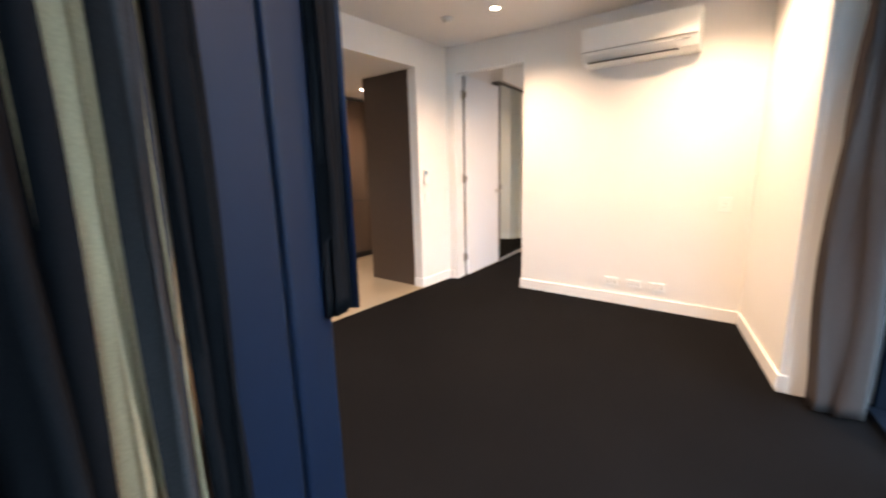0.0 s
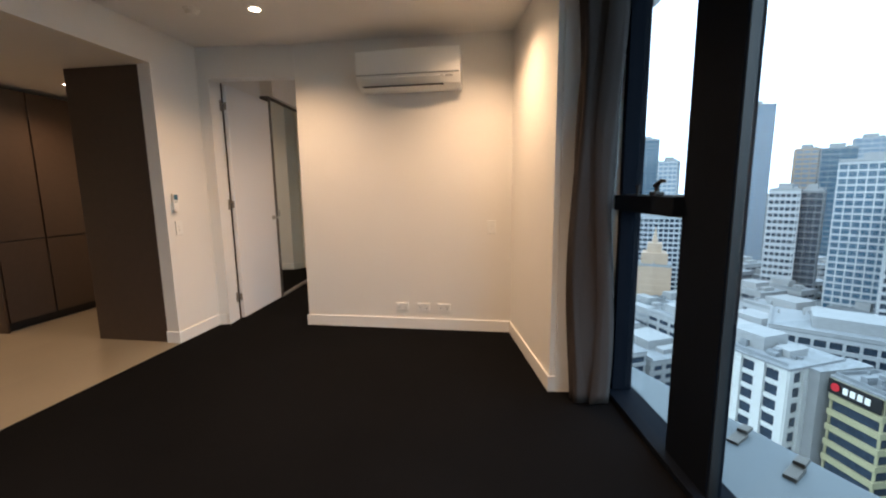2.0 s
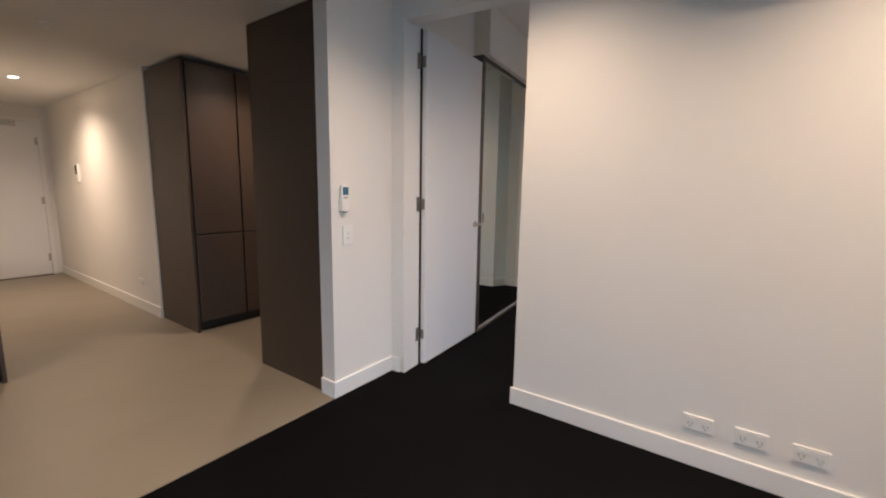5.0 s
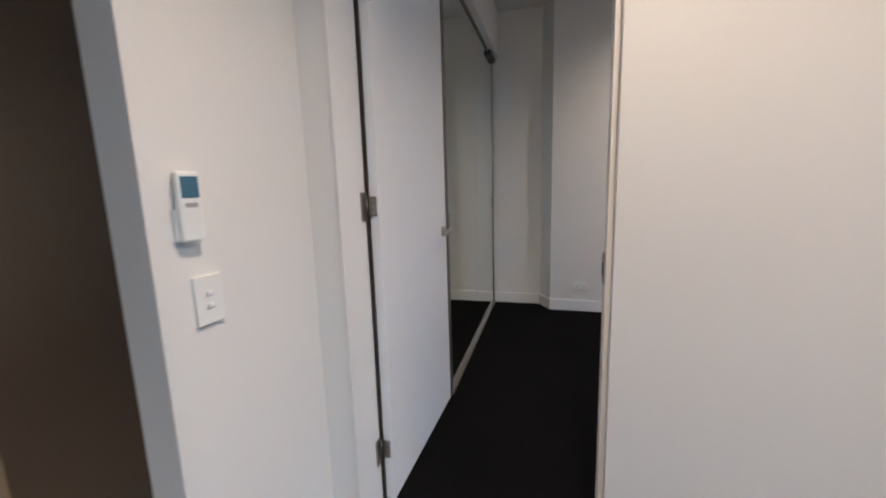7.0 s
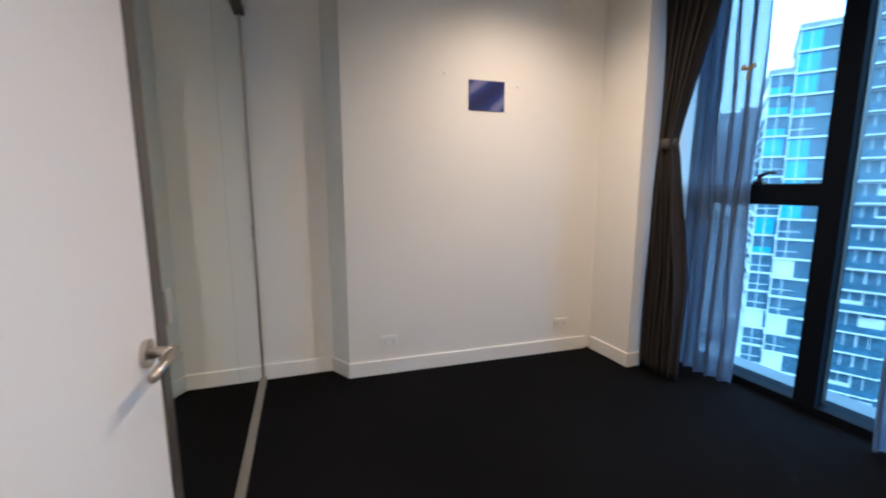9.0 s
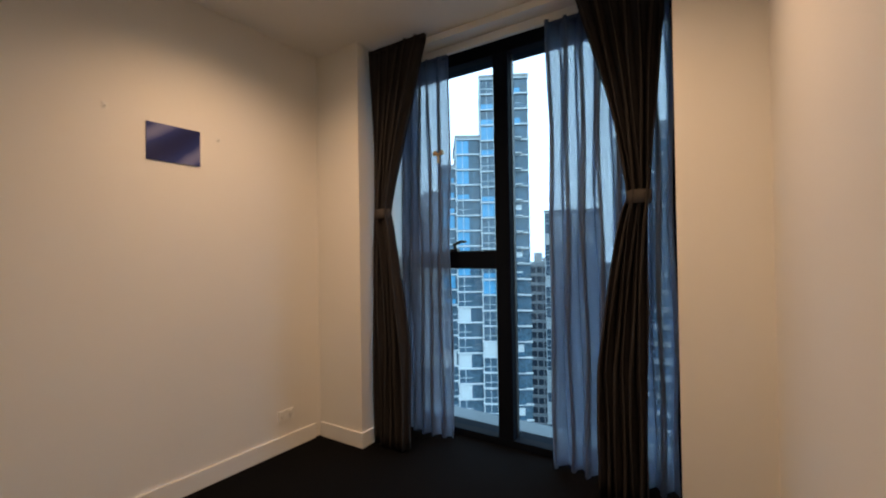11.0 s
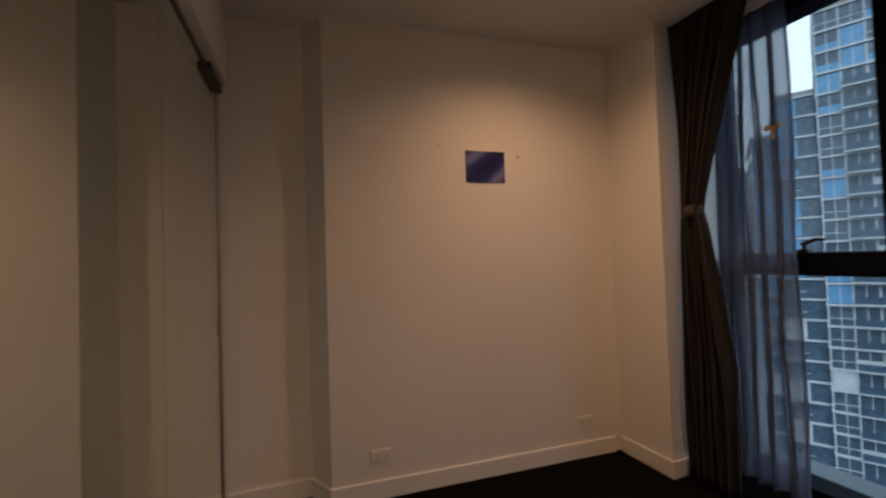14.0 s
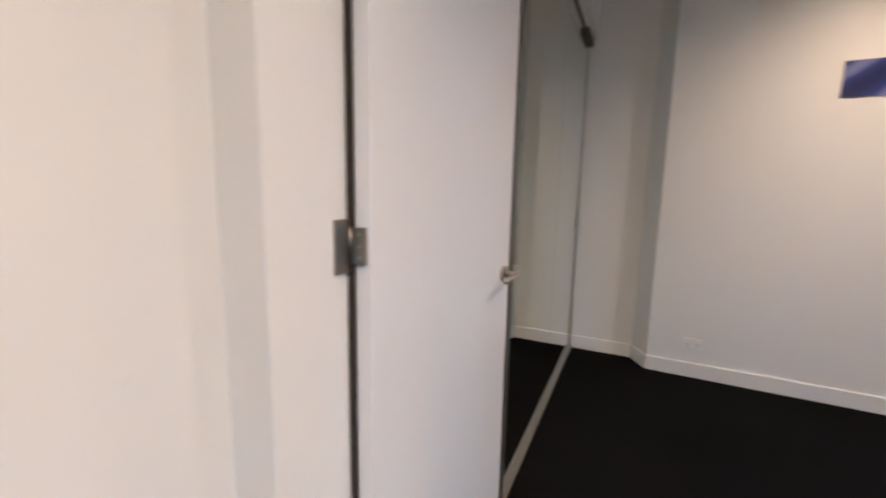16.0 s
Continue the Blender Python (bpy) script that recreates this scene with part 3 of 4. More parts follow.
# ---- air conditioner ----
acx0, acx1, acz0, acz1 = 0.655, 1.530, 2.150, 2.455
ac = thing("air_conditioner", P @ pose(acx0, 0, acz0), "white wall-mounted split air conditioner", "air conditioner")
W, Hh = acx1 - acx0, acz1 - acz0
prof = [(0, 0.0), (-0.10, 0.0), (-0.165, 0.03), (-0.205, 0.085), (-0.215, 0.10), (-0.215, Hh - 0.03), (-0.20, Hh), (0, Hh)]


def extrude_profile(pts, x0, x1):
    bm = bmesh.new()
    a = [bm.verts.new((x0, y, z)) for y, z in pts]
    b = [bm.verts.new((x1, y, z)) for y, z in pts]
    bm.faces.new(a)
    bm.faces.new(b[::-1])
    for i in range(len(pts)):
        j = (i + 1) % len(pts)
        bm.faces.new((a[i], b[i], b[j], a[j]))
    bmesh.ops.recalc_face_normals(bm, faces=bm.faces)
    bmesh.ops.bevel(bm, geom=[q for q in bm.edges], offset=0.004, segments=2, affect="EDGES")
    return bm


part("body", extrude_profile(prof, 0, W), PLASTIC, ac)
part("front_panel", boxes((0.004, W - 0.004, -0.226, -0.2155, 0.108, Hh - 0.012), bevel=0.004), PLASTIC, ac)
part("panel_gap", boxes((0.006, W - 0.006, -0.219, -0.2, 0.100, 0.107)), SHADE_PLASTIC, ac)
ob = part("louvre", boxes((0.05, W - 0.16, -0.006, 0.006, -0.045, 0.045), bevel=0.003), PLASTIC, ac)
ob.matrix_basis = pose(0, -0.176, 0.052, 42)
part("air_slot", boxes((0.05, W - 0.14, -0.185, -0.10, 0.018, 0.024), (0.05, W - 0.14, -0.203, -0.19, 0.078, 0.084)), BLACK, ac)
part("status_lamp", boxes((W - 0.12, W - 0.06, -0.205, -0.196, 0.074, 0.084)), SHADE_PLASTIC, ac)


# ---- ceiling fittings ----
def downlight(m, label, power, group, cone=145):
    d = thing("downlight", m, label, "downlight", group)
    bm = bmesh.new()
    for r0, r1, z0, z1 in ((0.050, 0.047, 0.0, -0.006), (0.047, 0.036, -0.006, -0.002)):
        rings = [[bm.verts.new((r * math.cos(a * math.pi / 12), r * math.sin(a * math.pi / 12), z)) for a in range(24)] for r, z in ((r0, z0), (r1, z1))]
        for i in range(24):
            bm.faces.new((rings[0][i], rings[0][(i + 1) % 24], rings[1][(i + 1) % 24], rings[1][i]))
    part("trim_ring", bm, PLASTIC, d, smooth=True)
    bm = bmesh.new()
    bmesh.ops.create_circle(bm, cap_ends=True, segments=24, radius=0.036, matrix=Matrix.Translation((0, 0, -0.003)))
    part("lens", bm, LAMP, d, "glowing warm lens")
    lamp = bpy.data.lights.new("downlight_beam", "SPOT")
    lamp.energy, lamp.spot_size, lamp.spot_blend, lamp.shadow_soft_size, lamp.color = power, radians(cone), 1.0, 0.05, (1.0, 0.735, 0.52)
    lo = new("downlight_beam", lamp)
    lo.matrix_world = m @ pose(0, 0, -0.02)
    return d


# the pair at y 0.6 is out of view, added to light the near end
for x, y in ((-1.30, 2.86), (0.25, 2.72), (-1.30, 0.6), (0.25, 0.6)):
    downlight(pose(x, y, CL), "white ringed warm living room downlight, the rear pair added unseen", LIVE_W, "living room downlights", 138)
# the lamp at y 4.30 is unseen, added to even out the wall light
for x, y in ((-0.38, 5.58), (-0.38, 4.30)):
    downlight(pose(x, y, CB), "white ringed warm bedroom downlight, the one nearer the door added unseen", BED_W, "bedroom downlights", 152)
for u, v, power in ((-1.45, -1.65, KIT_W), (-1.45, -3.2, KIT_W), (-1.30, 0.45, 1.3 * KIT_W), (-4.1, -0.58, HALL_W)):
    downlight(K @ pose(u, v, CK), "white ringed warm downlight in the kitchen ceiling", power, "kitchen downlights")
sm = thing("smoke_detector", pose(-1.743, 2.82, CL), "round white smoke detector on the ceiling", "smoke detector")
part("base", rod(bmesh.new(), (0, 0, -0.018), (0, 0, 0), 0.055, seg=28), PLASTIC, sm, smooth=False)
part("dome", rod(bmesh.new(), (0, 0, -0.042), (0, 0, -0.018), 0.034, 0.048, seg=28), PLASTIC, sm)
sk = thing("sprinkler", pose(-1.33, 2.15, CL), "small white ceiling sprinkler head", "sprinkler")
part("rose", rod(bmesh.new(), (0, 0, -0.008), (0, 0, 0), 0.035, seg=24), PLASTIC, sk)
part("nozzle", rod(rod(bmesh.new(), (0, 0, -0.035), (0, 0, -0.008), 0.010), (0, 0, -0.040), (0, 0, -0.036), 0.018), PLASTIC, sk)
sk2 = copy_thing(sk, K @ pose(-1.9, -0.75, CK))

# ---- kitchen ----
fp = thing("fridge_panel", K, "tall dark brown laminate end panel of a cupboard", "cabinet")
part("panel", boxes((-0.816, -0.117, 0.006, 0.026, 0.0, CK - 0.004), bevel=0.0015), BROWN, fp)
part("side_panel", boxes((-0.816, -0.798, 0.026, 0.60, 0.0, CK - 0.004), bevel=0.0015), BROWN, fp)

tc = thing("tall_cupboard", K @ pose(-1.824, 0.03, 0), "tall dark brown laminate cupboard with a shadow gap and plinth", "cupboard")
part("end_panel", boxes((-0.72, 0.0, -0.02, 0.0, 0.0, CK - 0.035), bevel=0.0015), BROWN, tc)
part("carcass", boxes((-0.70, -0.03, 0.0, 1.26, 0.09, CK - 0.04)), BROWN_DARK, tc)
part("plinth", boxes((-0.70, -0.06, 0.0, 1.26, 0.0, 0.09)), BROWN_DARK, tc)
for i in range(3):
    y0 = 0.014 + i * 0.42
    part("cupboard_door", boxes((-0.022, 0.0, y0, y0 + 0.405, 0.875, CK - 0.045), bevel=0.002), BROWN, tc)
    part("lower_door", boxes((-0.022, 0.0, y0, y0 + 0.405, 0.095, 0.862), bevel=0.002), BROWN, tc)

bench = K @ pose(-1.82, -1.153, 0)
for i in range(4):
    b = thing("base_cabinet", bench @ pose(0, -0.022 - i * 0.75, 0), "dark base cabinet with flush fronts under the benchtop", "cabinet", "base cabinets")
    part("body", boxes((-0.60, -0.022, -0.748, 0.0, 0.10, 0.86)), BROWN_DARK, b)
    part("plinth", boxes((-0.60, -0.05, -0.748, 0.0, 0.0, 0.10)), BLACK, b)
    part("door", boxes((-0.02, 0.0, -0.745, -0.003, 0.105, 0.84), bevel=0.0015), NAVY, b)
    w = thing("wall_cabinet", bench @ pose(-0.27, -0.022 - i * 0.75, 0), "dark brown wall cabinet over the benchtop", "cabinet", "wall cabinets")
    part("body", boxes((-0.33, -0.02, -0.748, 0.0, 1.70, CK - 0.02)), BROWN_DARK, w)
    part("door", boxes((-0.018, 0.0, -0.372, -0.003, 1.695, CK - 0.03), bevel=0.0015), BROWN, w)
    part("door", boxes((-0.018, 0.0, -0.745, -0.377, 1.695, CK - 0.03), bevel=0.0015), BROWN, w)
top = thing("benchtop", bench, "thin pale stone benchtop", "benchtop")
part("slab", boxes((-0.60, 0.01, -3.03, -0.022, 0.862, 0.90), bevel=0.002), STONE, top)
ep = thing("end_panel", bench, "tall dark brown panel closing the kitchen run", "panel")
part("board", boxes((-0.60, 0.0, -0.020, 0.0, 0, CK - 0.004), bevel=0.0015), BROWN, ep)
sb = thing("splashback", bench, "beige splashback panel behind the benchtop", "splashback")
part("sheet", boxes((-0.635, -0.602, -3.03, -0.022, 0.90, 1.70)), SPLASH, sb)
tap = thing("mixer_tap", bench @ pose(-0.50, -0.52, 0.90), "chrome kitchen mixer tap with a square spout", "tap")
bm = rod(bmesh.new(), (0, 0, 0), (0, 0, 0.27), 0.014)
rod(bm, (0, 0, 0.27), (0.17, 0, 0.29), 0.012)
rod(bm, (0.17, 0, 0.29), (0.175, 0, 0.23), 0.011)
part("spout", bm, CHROME, tap, smooth=True)
part("base", rod(bmesh.new(), (0, 0, 0), (0, 0, 0.03), 0.026), CHROME, tap)
part("lever", rod(bmesh.new(), (0, 0.012, 0.10), (0, 0.075, 0.13), 0.007), CHROME, tap)
sink = thing("sink", bench @ pose(-0.30, -0.52, 0.90), "stainless steel sink set in the benchtop", "sink")
part("rim", boxes((-0.19, 0.19, -0.24, 0.24, 0.001, 0.005), bevel=0.001), CHROME, sink)
part("bowl", boxes((-0.17, 0.17, -0.22, 0.22, 0.0055, 0.0075)), SHADE_PLASTIC, sink)
bt = thing("soap_bottle", bench @ pose(-0.49, -0.60, 0.90), "small clear blue soap bottle beside the tap", "bottle")
part("body", rod(bmesh.new(), (0, 0, 0), (0, 0, 0.10), 0.028, 0.024, 20), SCREEN, bt, smooth=True)
part("cap", rod(bmesh.new(), (0, 0, 0.10), (0, 0, 0.125), 0.011), PLASTIC, bt)

ed = thing("door_2", K @ pose(-5.995, -0.12, 0), "white flush entrance door, closed, with a closer", "door", kind="structure")
part("leaf", boxes((0.0, 0.03, -0.92, 0.0, 0.01, 2.10), bevel=0.002), DOORP, ed)
part("frame", boxes((0.0, 0.045, 0.003, 0.05, 0, 2.15), (0.0, 0.045, -0.97, -0.923, 0, 2.15), (0.0, 0.045, -0.923, 0.003, 2.105, 2.15), bevel=0.002), TRIM, ed)
part("closer", boxes((0.03, 0.08, -0.45, -0.20, 2.03, 2.09), bevel=0.003), CHROME, ed)
for z in (0.25, 1.05, 1.85):
    part("hinge", boxes((0.03, 0.036, -0.03, 0.03, z - 0.05, z + 0.05)), CHROME, ed)
part("threshold", boxes((0.03, 0.10, -0.92, 0.0, 0.002, 0.012)), BLACK, ed)

# ---- the city outside ----
GZ = -78.0
CONC = mat("pale_concrete", (0.30, 0.31, 0.32), 0.85, grain=0.12, scale=0.6, stain=0.2)
WHITEC = mat("white_facade", (0.40, 0.42, 0.44), 0.7, grain=0.06, scale=0.5, stain=0.12)
GREYC = mat("grey_facade", (0.20, 0.22, 0.24), 0.6, grain=0.12, scale=0.5, stain=0.2)
TAN = mat("sandstone_facade", (0.42, 0.30, 0.22), 0.8, grain=0.1, scale=0.5, stain=0.15)
DARKG = mat("dark_tower_glass", (0.030, 0.05, 0.075), 0.12, grain=0.3, scale=0.25, stain=0.3)
BLUEG = mat("blue_tower_glass", (0.045, 0.12, 0.18), 0.1, grain=0.3, scale=0.25, stain=0.3)
APTW = mat("apartment_white_panel", (0.55, 0.60, 0.63), 0.6, grain=0.06, scale=0.5, stain=0.1)
APTG = mat("apartment_window_glass", (0.07, 0.15, 0.21), 0.08, grain=0.4, scale=0.7, stain=0.4)
CYAN = mat("cyan_glass_panel", (0.03, 0.34, 0.58), 0.15, grain=0.25, scale=0.4, stain=0.2)
FINW = mat("white_precast_fins", (0.55, 0.56, 0.55), 0.7, grain=0.06, scale=0.5, stain=0.12)
# distance haze is put into this pale bluish base colour
HAZE = mat("far_tower_painted_haze", (0.17, 0.24, 0.31), 0.5, grain=0.08, scale=0.1, stain=0.15)
ROOF = mat("flat_roof", (0.27, 0.29, 0.31), 0.9, grain=0.2, scale=0.4, stain=0.35)
STREET = mat("asphalt_street", (0.06, 0.062, 0.066), 0.95, grain=0.3, scale=0.2, stain=0.3)
YEL = mat("pale_yellow_band", (0.36, 0.33, 0.20), 0.7, grain=0.08, scale=0.5)
LEAF = mat("street_tree_green", (0.05, 0.08, 0.03), 0.9, grain=0.4, scale=1.5)

setting("ground", boxes((-3000, 3000, -3000, 4000, GZ - 1, GZ)), STREET, "asphalt ground of the city streets far below", "ground")


def quick_boxes(rows):
    """Many boxes in one mesh, quickly."""
    bm = bmesh.new()
    for x0, x1, y0, y1, z0, z1 in rows:
        v = [bm.verts.new(p) for p in ((x0, y0, z0), (x1, y0, z0), (x1, y1, z0), (x0, y1, z0), (x0, y0, z1), (x1, y0, z1), (x1, y1, z1), (x0, y1, z1))]
        for f in ((0, 3, 2, 1), (4, 5, 6, 7), (0, 1, 5, 4), (1, 2, 6, 5), (2, 3, 7, 6), (3, 0, 4, 7)):
            bm.faces.new([v[i] for i in f])
    return bm


def building(az, dist, turn, w, d, top, label, glass, frame_mat, floor=3.3, bay=3.0, band=0.9, fin=0.35, proud=0.35, plant=True, name="office_tower", group="city towers"):
    """A block seen from the windows: az degrees east of the room's y, dist metres off, top metres over the floor."""
    x, y = dist * math.sin(radians(az)), dist * math.cos(radians(az))
    b = thing(name, pose(x, y, GZ, 0, 0, -az + turn), label, "building", group)
    h = top - GZ
    part("glazing", quick_boxes([(-w / 2, w / 2, -d / 2, d / 2, 0, h)]), glass, b)
    rows = []
    n = int(h / floor)
    for k in range(n + 1):
        z = h - k * floor
        if z < 0.5:
            break
        pb = proud * 0.35 if fin > 2 else proud
        rows.append((-w / 2 - pb, w / 2 + pb, -d / 2 - pb, d / 2 + pb, max(0, z - band), z))
    s = part("floor_bands", quick_boxes(rows), frame_mat, b)
    s["kind"] = "stuff"
    rows = []
    if fin:
        for k in range(int(w / bay) + 1):
            xx = -w / 2 + k * bay
            rows.append((xx - fin / 2, xx + fin / 2, -d / 2 - proud * 0.8, -d / 2 + 0.1, 0, h - 0.05))
            rows.append((xx - fin / 2, xx + fin / 2, d / 2 - 0.1, d / 2 + proud * 0.8, 0, h - 0.05))
        for k in range(int(d / bay) + 1):
            yy = -d / 2 + k * bay
            rows.append((-w / 2 - proud * 0.8, -w / 2 + 0.1, yy - fin / 2, yy + fin / 2, 0, h - 0.05))
            rows.append((w / 2 - 0.1, w / 2 + proud * 0.8, yy - fin / 2, yy + fin / 2, 0, h - 0.05))
        s = part("facade_fins", quick_boxes(rows), frame_mat, b)
        s["kind"] = "stuff"
    part("roof", quick_boxes([(-w / 2 - proud - 0.05, w / 2 + proud + 0.05, -d / 2 - proud - 0.05, d / 2 + proud + 0.05, h, h + 0.5)]), ROOF, b)
    if plant:
        part("plant_room", quick_boxes([(-w / 4, w / 5, -d / 4, d / 4, h + 0.5, h + 4.0), (w / 4, w / 2.6, -d / 6, d / 5, h + 0.5, h + 2.2)]), CONC, b)
    if dist < 330 and min(w, d) > 8:
        rc = random.Random(int(az * 100 + dist))
        rows = []
        for _ in range(14):
            cx, cy, s = rc.uniform(-w / 2 + 1, w / 2 - 2.5), rc.uniform(-d / 2 + 1, d / 2 - 2.5), rc.uniform(0.5, 1.8)
            rows.append((cx, cx + s, cy, cy + s * rc.choice((0.5, 1, 2)), h + 0.5, h + 0.5 + rc.uniform(0.4, 1.8)))
        rows += [(-w / 2, w / 2, -d / 2, -d / 2 + 0.25, h + 0.5, h + 1.3), (-w / 2, -w / 2 + 0.25, -d / 2 + 0.25, d / 2, h + 0.5, h + 1.3)]
        part("roof_units", quick_boxes(rows), rc.choice((GREYC, CONC)), b)["kind"] = "stuff"
    return b


# far and middle towers seen from the living room
building(23.6, 500, 6, 21, 24, 49, "dark blue glass tower in the distance", BLUEG, GREYC, 4, 5, 1.0, 0.5)
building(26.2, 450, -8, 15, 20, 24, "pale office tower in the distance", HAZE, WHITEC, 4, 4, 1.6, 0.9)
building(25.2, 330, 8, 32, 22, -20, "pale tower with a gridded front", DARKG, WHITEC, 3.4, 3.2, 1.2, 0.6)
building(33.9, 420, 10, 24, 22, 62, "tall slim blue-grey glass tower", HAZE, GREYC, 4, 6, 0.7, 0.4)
building(37.4, 300, -4, 13, 16, -2, "white office tower with dark window bands", DARKG, WHITEC, 3.6, 2.4, 1.7, 0.5)
building(39.6, 306, -4, 9, 16, -2.5, "dark grey office tower beside the white one", DARKG, GREYC, 3.6, 3.2, 0.7, 0.3)
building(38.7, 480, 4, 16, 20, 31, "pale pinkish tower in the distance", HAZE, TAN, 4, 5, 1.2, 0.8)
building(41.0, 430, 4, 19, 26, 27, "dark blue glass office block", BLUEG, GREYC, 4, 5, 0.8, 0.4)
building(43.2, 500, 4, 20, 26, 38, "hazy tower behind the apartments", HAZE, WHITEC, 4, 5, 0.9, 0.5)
building(44.4, 260, -4, 26, 20, 10.5, "white gridded apartment block with blue glass", BLUEG, WHITEC, 3.1, 3.0, 0.9, 0.5)
building(50.5, 300, 0, 30, 30, 32, "dark glass tower in the distance", DARKG, GREYC, 4, 5, 0.9, 0.5)
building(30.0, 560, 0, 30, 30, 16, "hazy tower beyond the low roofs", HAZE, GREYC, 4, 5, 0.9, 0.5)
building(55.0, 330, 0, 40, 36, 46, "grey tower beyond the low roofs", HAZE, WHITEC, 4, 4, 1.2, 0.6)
# an old stepped sandstone tower
st_t = building(25.2, 255, 0, 17, 17, -42, "stepped sandstone office tower with a spire", TAN, TAN, 3.4, 2.4, 1.2, 1.0, 0.3, plant=False, name="stone_tower")
part("upper_tier", quick_boxes([(-6, 6, -6, 6, -42 - GZ, -35 - GZ), (-3.6, 3.6, -3.6, 3.6, -35 - GZ, -30 - GZ)] + [(-6.3 + 2.4 * i, -5.3 + 2.4 * i, -6.4, -5.9, -42 - GZ, -35 - GZ) for i in range(6)]), TAN, st_t)
part("spire", rod(bmesh.new(), (0, 0, -30 - GZ), (0, 0, -21 - GZ), 1.6, 0.15), TAN, st_t)

# low blocks
rnd = random.Random(5)
for k in range(210):
    az, dist = rnd.uniform(12, 64), 150 + 420 * (k / 210) ** 0.9
    if 30 < az < 56 and dist < 175:
        continue
    ww, dd = rnd.uniform(12, 30), rnd.uniform(10, 26)
    topz = rnd.uniform(-68, -52)
    building(az, dist, rnd.choice((-34, -32, -30)) + az - 38, ww, dd, topz, rnd.choice(("low pale-roofed city block", "low grey commercial block with roof plant", "low white city building with a flat roof")),
             DARKG, rnd.choice((CONC, WHITEC, WHITEC, GREYC, CONC)), 3.6, rnd.uniform(3, 6), rnd.uniform(1.4, 2.2), rnd.choice((0.5, 1.2, 1.8)), 0.3, name="city_block", group="low city blocks")

# white finned building and the signed one beside it
building(36.0, 128, -35, 27, 16, -39, "white office block with deep vertical fins", DARKG, FINW, 3.6, 5.4, 1.1, 2.2, 1.0, name="finned_office")
sg = building(46.3, 118, -35, 9, 10, -39.5, "low office with yellow floor bands and a roof sign", DARKG, YEL, 3.5, 10, 1.3, 0.25, 0.5, plant=False, name="signed_office")
building(43.0, 124, -35, 4.4, 14, -39.5, "blank grey stair tower between offices", CONC, CONC, 30, 30, 0.5, 0, 0.1, plant=False, name="stair_tower")
bd = thing("roof_sign", sg.matrix_world @ pose(0.0, -5.7, 35.6), "dark sign board with a red dot and white bars", "sign")
part("board", quick_boxes([(-4.9, 4.9, -0.3, 0.0, -0.2, 2.8)]), BLACK, bd)
RED = mat("sign_red", (0.6, 0.02, 0.03), 0.5)
part("dot", rod(bmesh.new(), (-3.4, -0.35, 1.35), (-3.4, -0.5, 1.35), 0.85, seg=24), RED, bd)
part("lettering", quick_boxes([(-1.9 + 1.35 * i, -1.0 + 1.35 * i, -0.42, -0.3, 0.65, 2.0) for i in range(4)]), PLASTIC, bd, "white lettering bars")

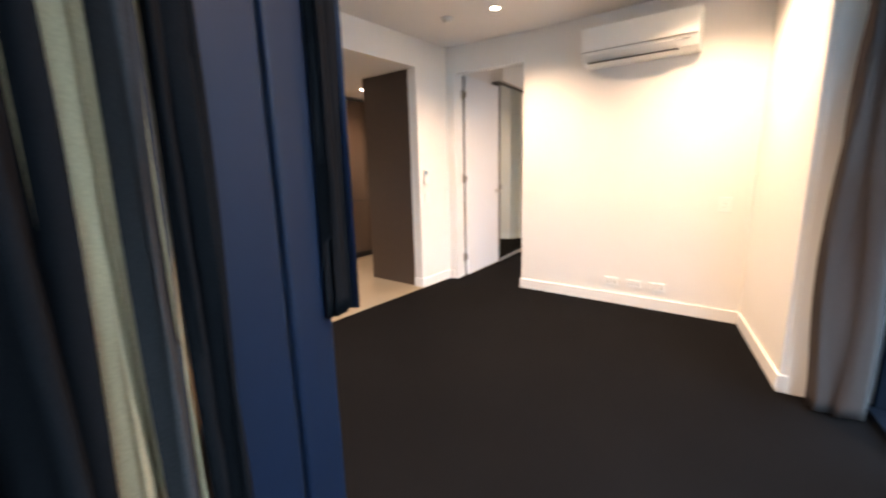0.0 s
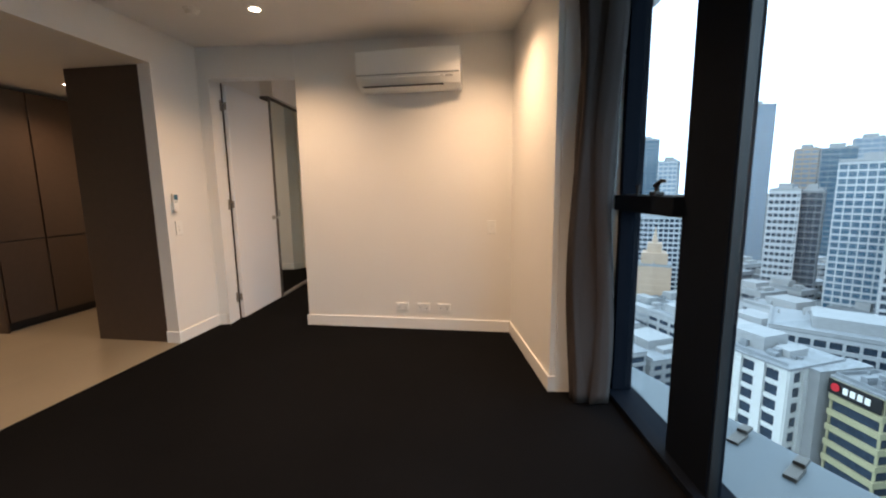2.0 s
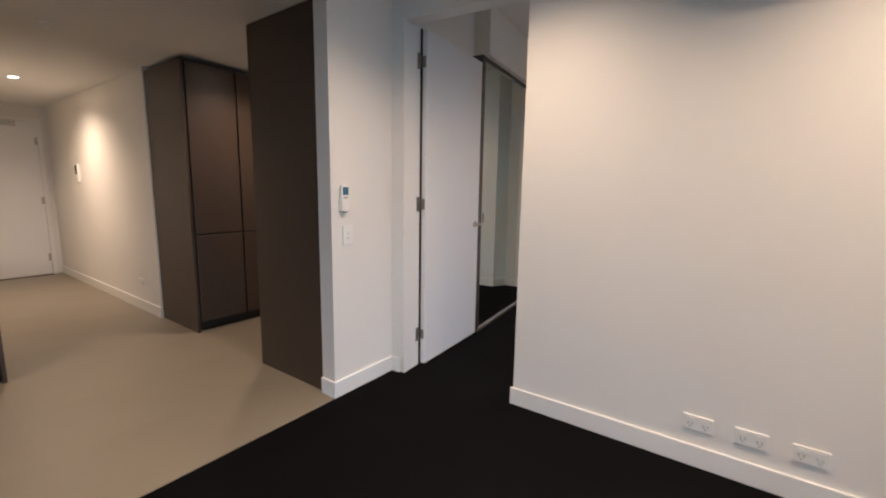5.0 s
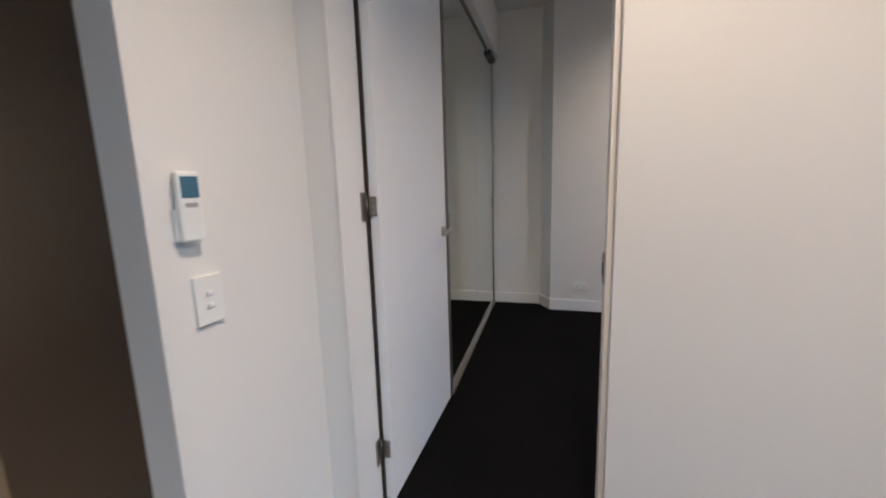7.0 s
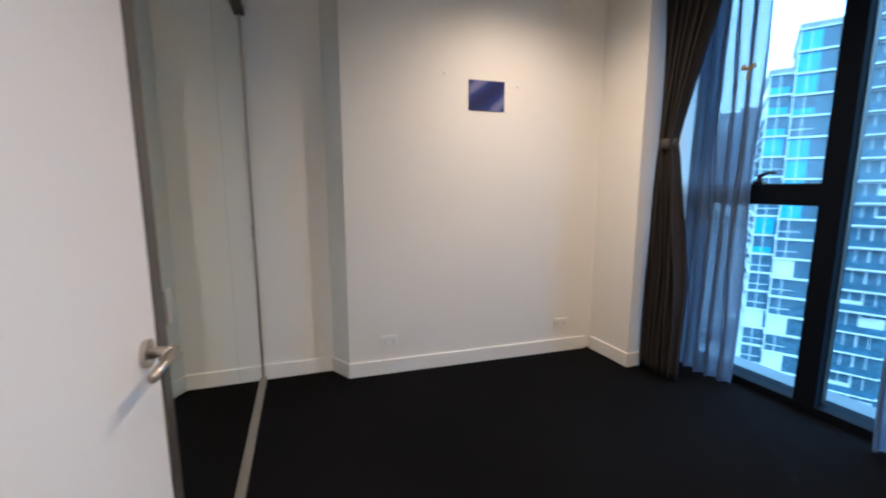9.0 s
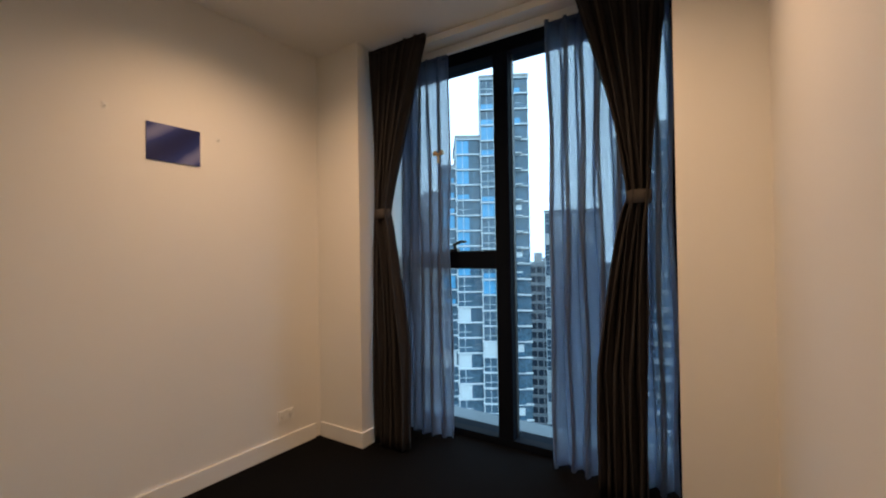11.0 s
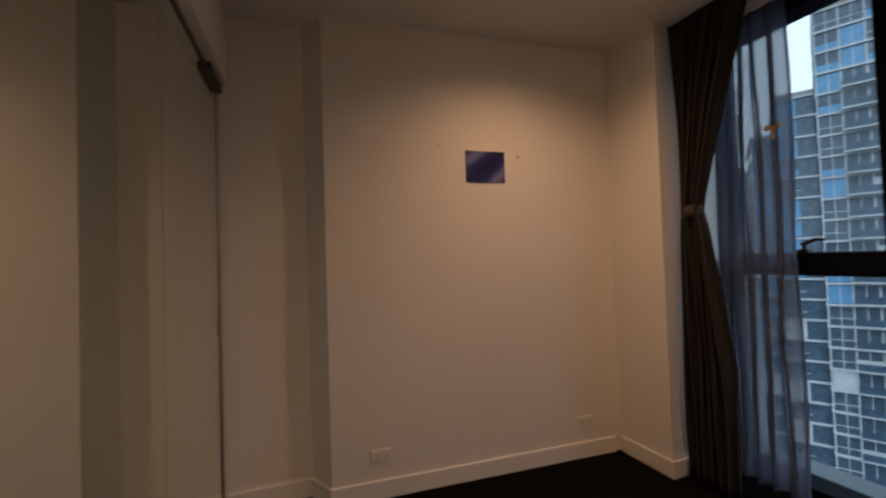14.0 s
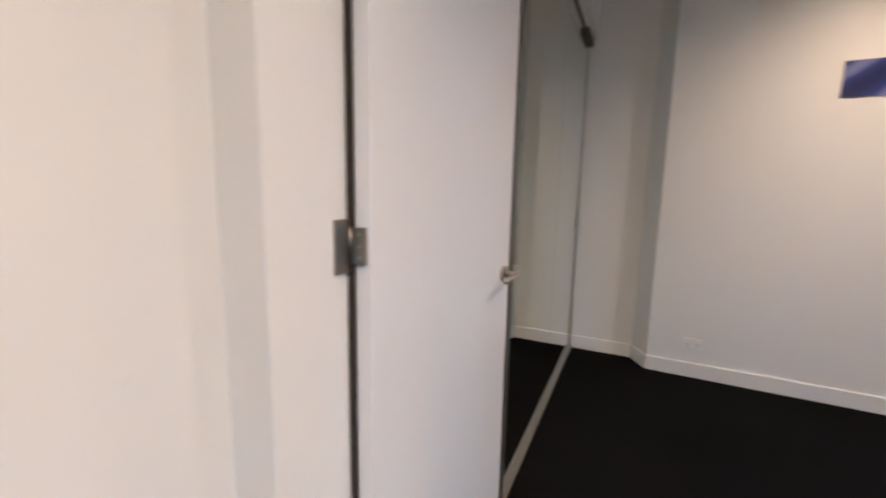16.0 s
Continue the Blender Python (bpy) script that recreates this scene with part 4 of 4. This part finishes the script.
# apartment towers facing the bedroom
def apartment(az, dist, turn, w, d, top, label, floors, cyan_from, seed):
    x, y = -1.5 + dist * math.sin(radians(az)), 4.0 + dist * math.cos(radians(az))
    b = thing("apartment_tower", pose(x, y, top, 0, 0, -az + turn), label, "building", "apartment towers")
    part("core", quick_boxes([(-w / 2, w / 2, 0.0, d, -130, 0)]), APTG, b)
    r = random.Random(seed)
    bay, fl = 2.6, 3.0
    nb = int(w / bay)
    slabs, posts, blue, white, rails, dark = [], [], [], [], [], []
    for k in range(floors):
        z = -k * fl
        slabs.append((-w / 2 - 0.15, w / 2 + 0.15, -0.35, 0.05, z - 0.28, z))
        slabs.append((-w / 2 - 0.2, -w / 2 + 0.05, 0.0, d, z - 0.28, z))
        for i in range(nb):
            x0 = -w / 2 + i * bay
            zz0, zz1 = z - fl, z - 0.28
            balcony = i % 4 in (1, 2) and k > 2
            if balcony:
                slabs.append((x0, x0 + bay, -1.3, -0.3, zz0, zz0 + 0.22))
                rails.append((x0, x0 + bay, -1.3, -1.26, zz0 + 0.2, zz0 + 1.15))
                if r.random() < 0.35:
                    white.append((x0 + 0.1, x0 + bay - 0.1, -0.12, 0.0, zz0 + 0.2, zz0 + r.uniform(1.0, 2.4)))
            else:
                q = r.random()
                if k < cyan_from and q < 0.75:
                    blue.append((x0 + 0.12, x0 + bay - 0.12, -0.06, 0.0, zz0 + 0.1, zz0 + r.choice((1.0, 1.1, 2.6))))
                elif q < 0.22:
                    white.append((x0 + 0.12, x0 + bay - 0.12, -0.08, 0.0, zz0 + 0.05, zz1))
                else:
                    posts.append((x0 + 0.1, x0 + bay, -0.10, 0.0, zz0 + 0.95, zz0 + 1.05))
            posts.append((x0 - 0.09, x0 + 0.09, -0.25, 0.0, zz0, zz1))
            posts.append((x0 + bay * 0.5 - 0.05, x0 + bay * 0.5 + 0.05, -0.12, 0.0, zz0, zz1))
    for nm, rows, m in (("floor_slabs", slabs, APTW), ("window_posts", posts, APTW), ("blue_panels", blue, CYAN), ("white_panels", white, APTW), ("balcony_rails", rails, BLUEG)):
        if rows:
            s = part(nm, quick_boxes(rows), m, b)
            s["kind"] = "stuff"
    part("roof", quick_boxes([(-w / 2 - 0.2, w / 2 + 0.2, -0.4, d, 0.0, 0.6)]), CONC, b)
    return b


apartment(65.2, 80, 4, 9.2, 16, 35.2, "stepped apartment tower with white slabs and blue glass panels", 36, 14, 2)
apartment(60.2, 80.5, 4, 5.0, 16, 23.8, "lower step of the apartment tower with blue panels", 32, 10, 3)
apartment(57.4, 81, 4, 3.0, 16, 18.2, "lowest step of the apartment tower with balconies", 30, 9, 4)
building(68.0, 160, 0, 6.6, 14, -3, "grey office tower beyond the apartments", DARKG, GREYC, 3.4, 2.2, 1.1, 0.4)
apartment(73.9, 120, -4, 14.6, 14, 12.5, "white apartment block with balconies and dark windows", 40, 0, 7)
building(85.0, 92, 0, 24, 20, 22, "blue glass apartment block", BLUEG, WHITEC, 3.1, 3.5, 0.8, 0.5)
building(50.0, 240, 6, 40, 26, -10, "pale block beyond the apartment tower", DARKG, WHITEC, 3.3, 3.4, 1.2, 0.7)
building(44.0, 170, 6, 40, 26, -42, "low pale block beyond the apartment tower", DARKG, WHITEC, 3.3, 3.4, 1.2, 0.7)

# ---- kitchen floor tiles ----
tile_me = None
for i in range(11):
    for j in range(12):
        x1, y1 = 0.010 - i * 0.6, 1.2 - j * 0.6
        if x1 - 0.6 < -6.2 or y1 - 0.6 < -5.3:
            continue
        if tile_me is None:
            t0 = part("tile", boxes((-0.5997, 0.0, -0.5997, 0.0, -0.008, 0.004)), TILE, tiles)
            tile_me = t0.data
        else:
            t0 = new("tile", tile_me)
            t0.parent = tiles
        t0.location = (x1, y1, 0)
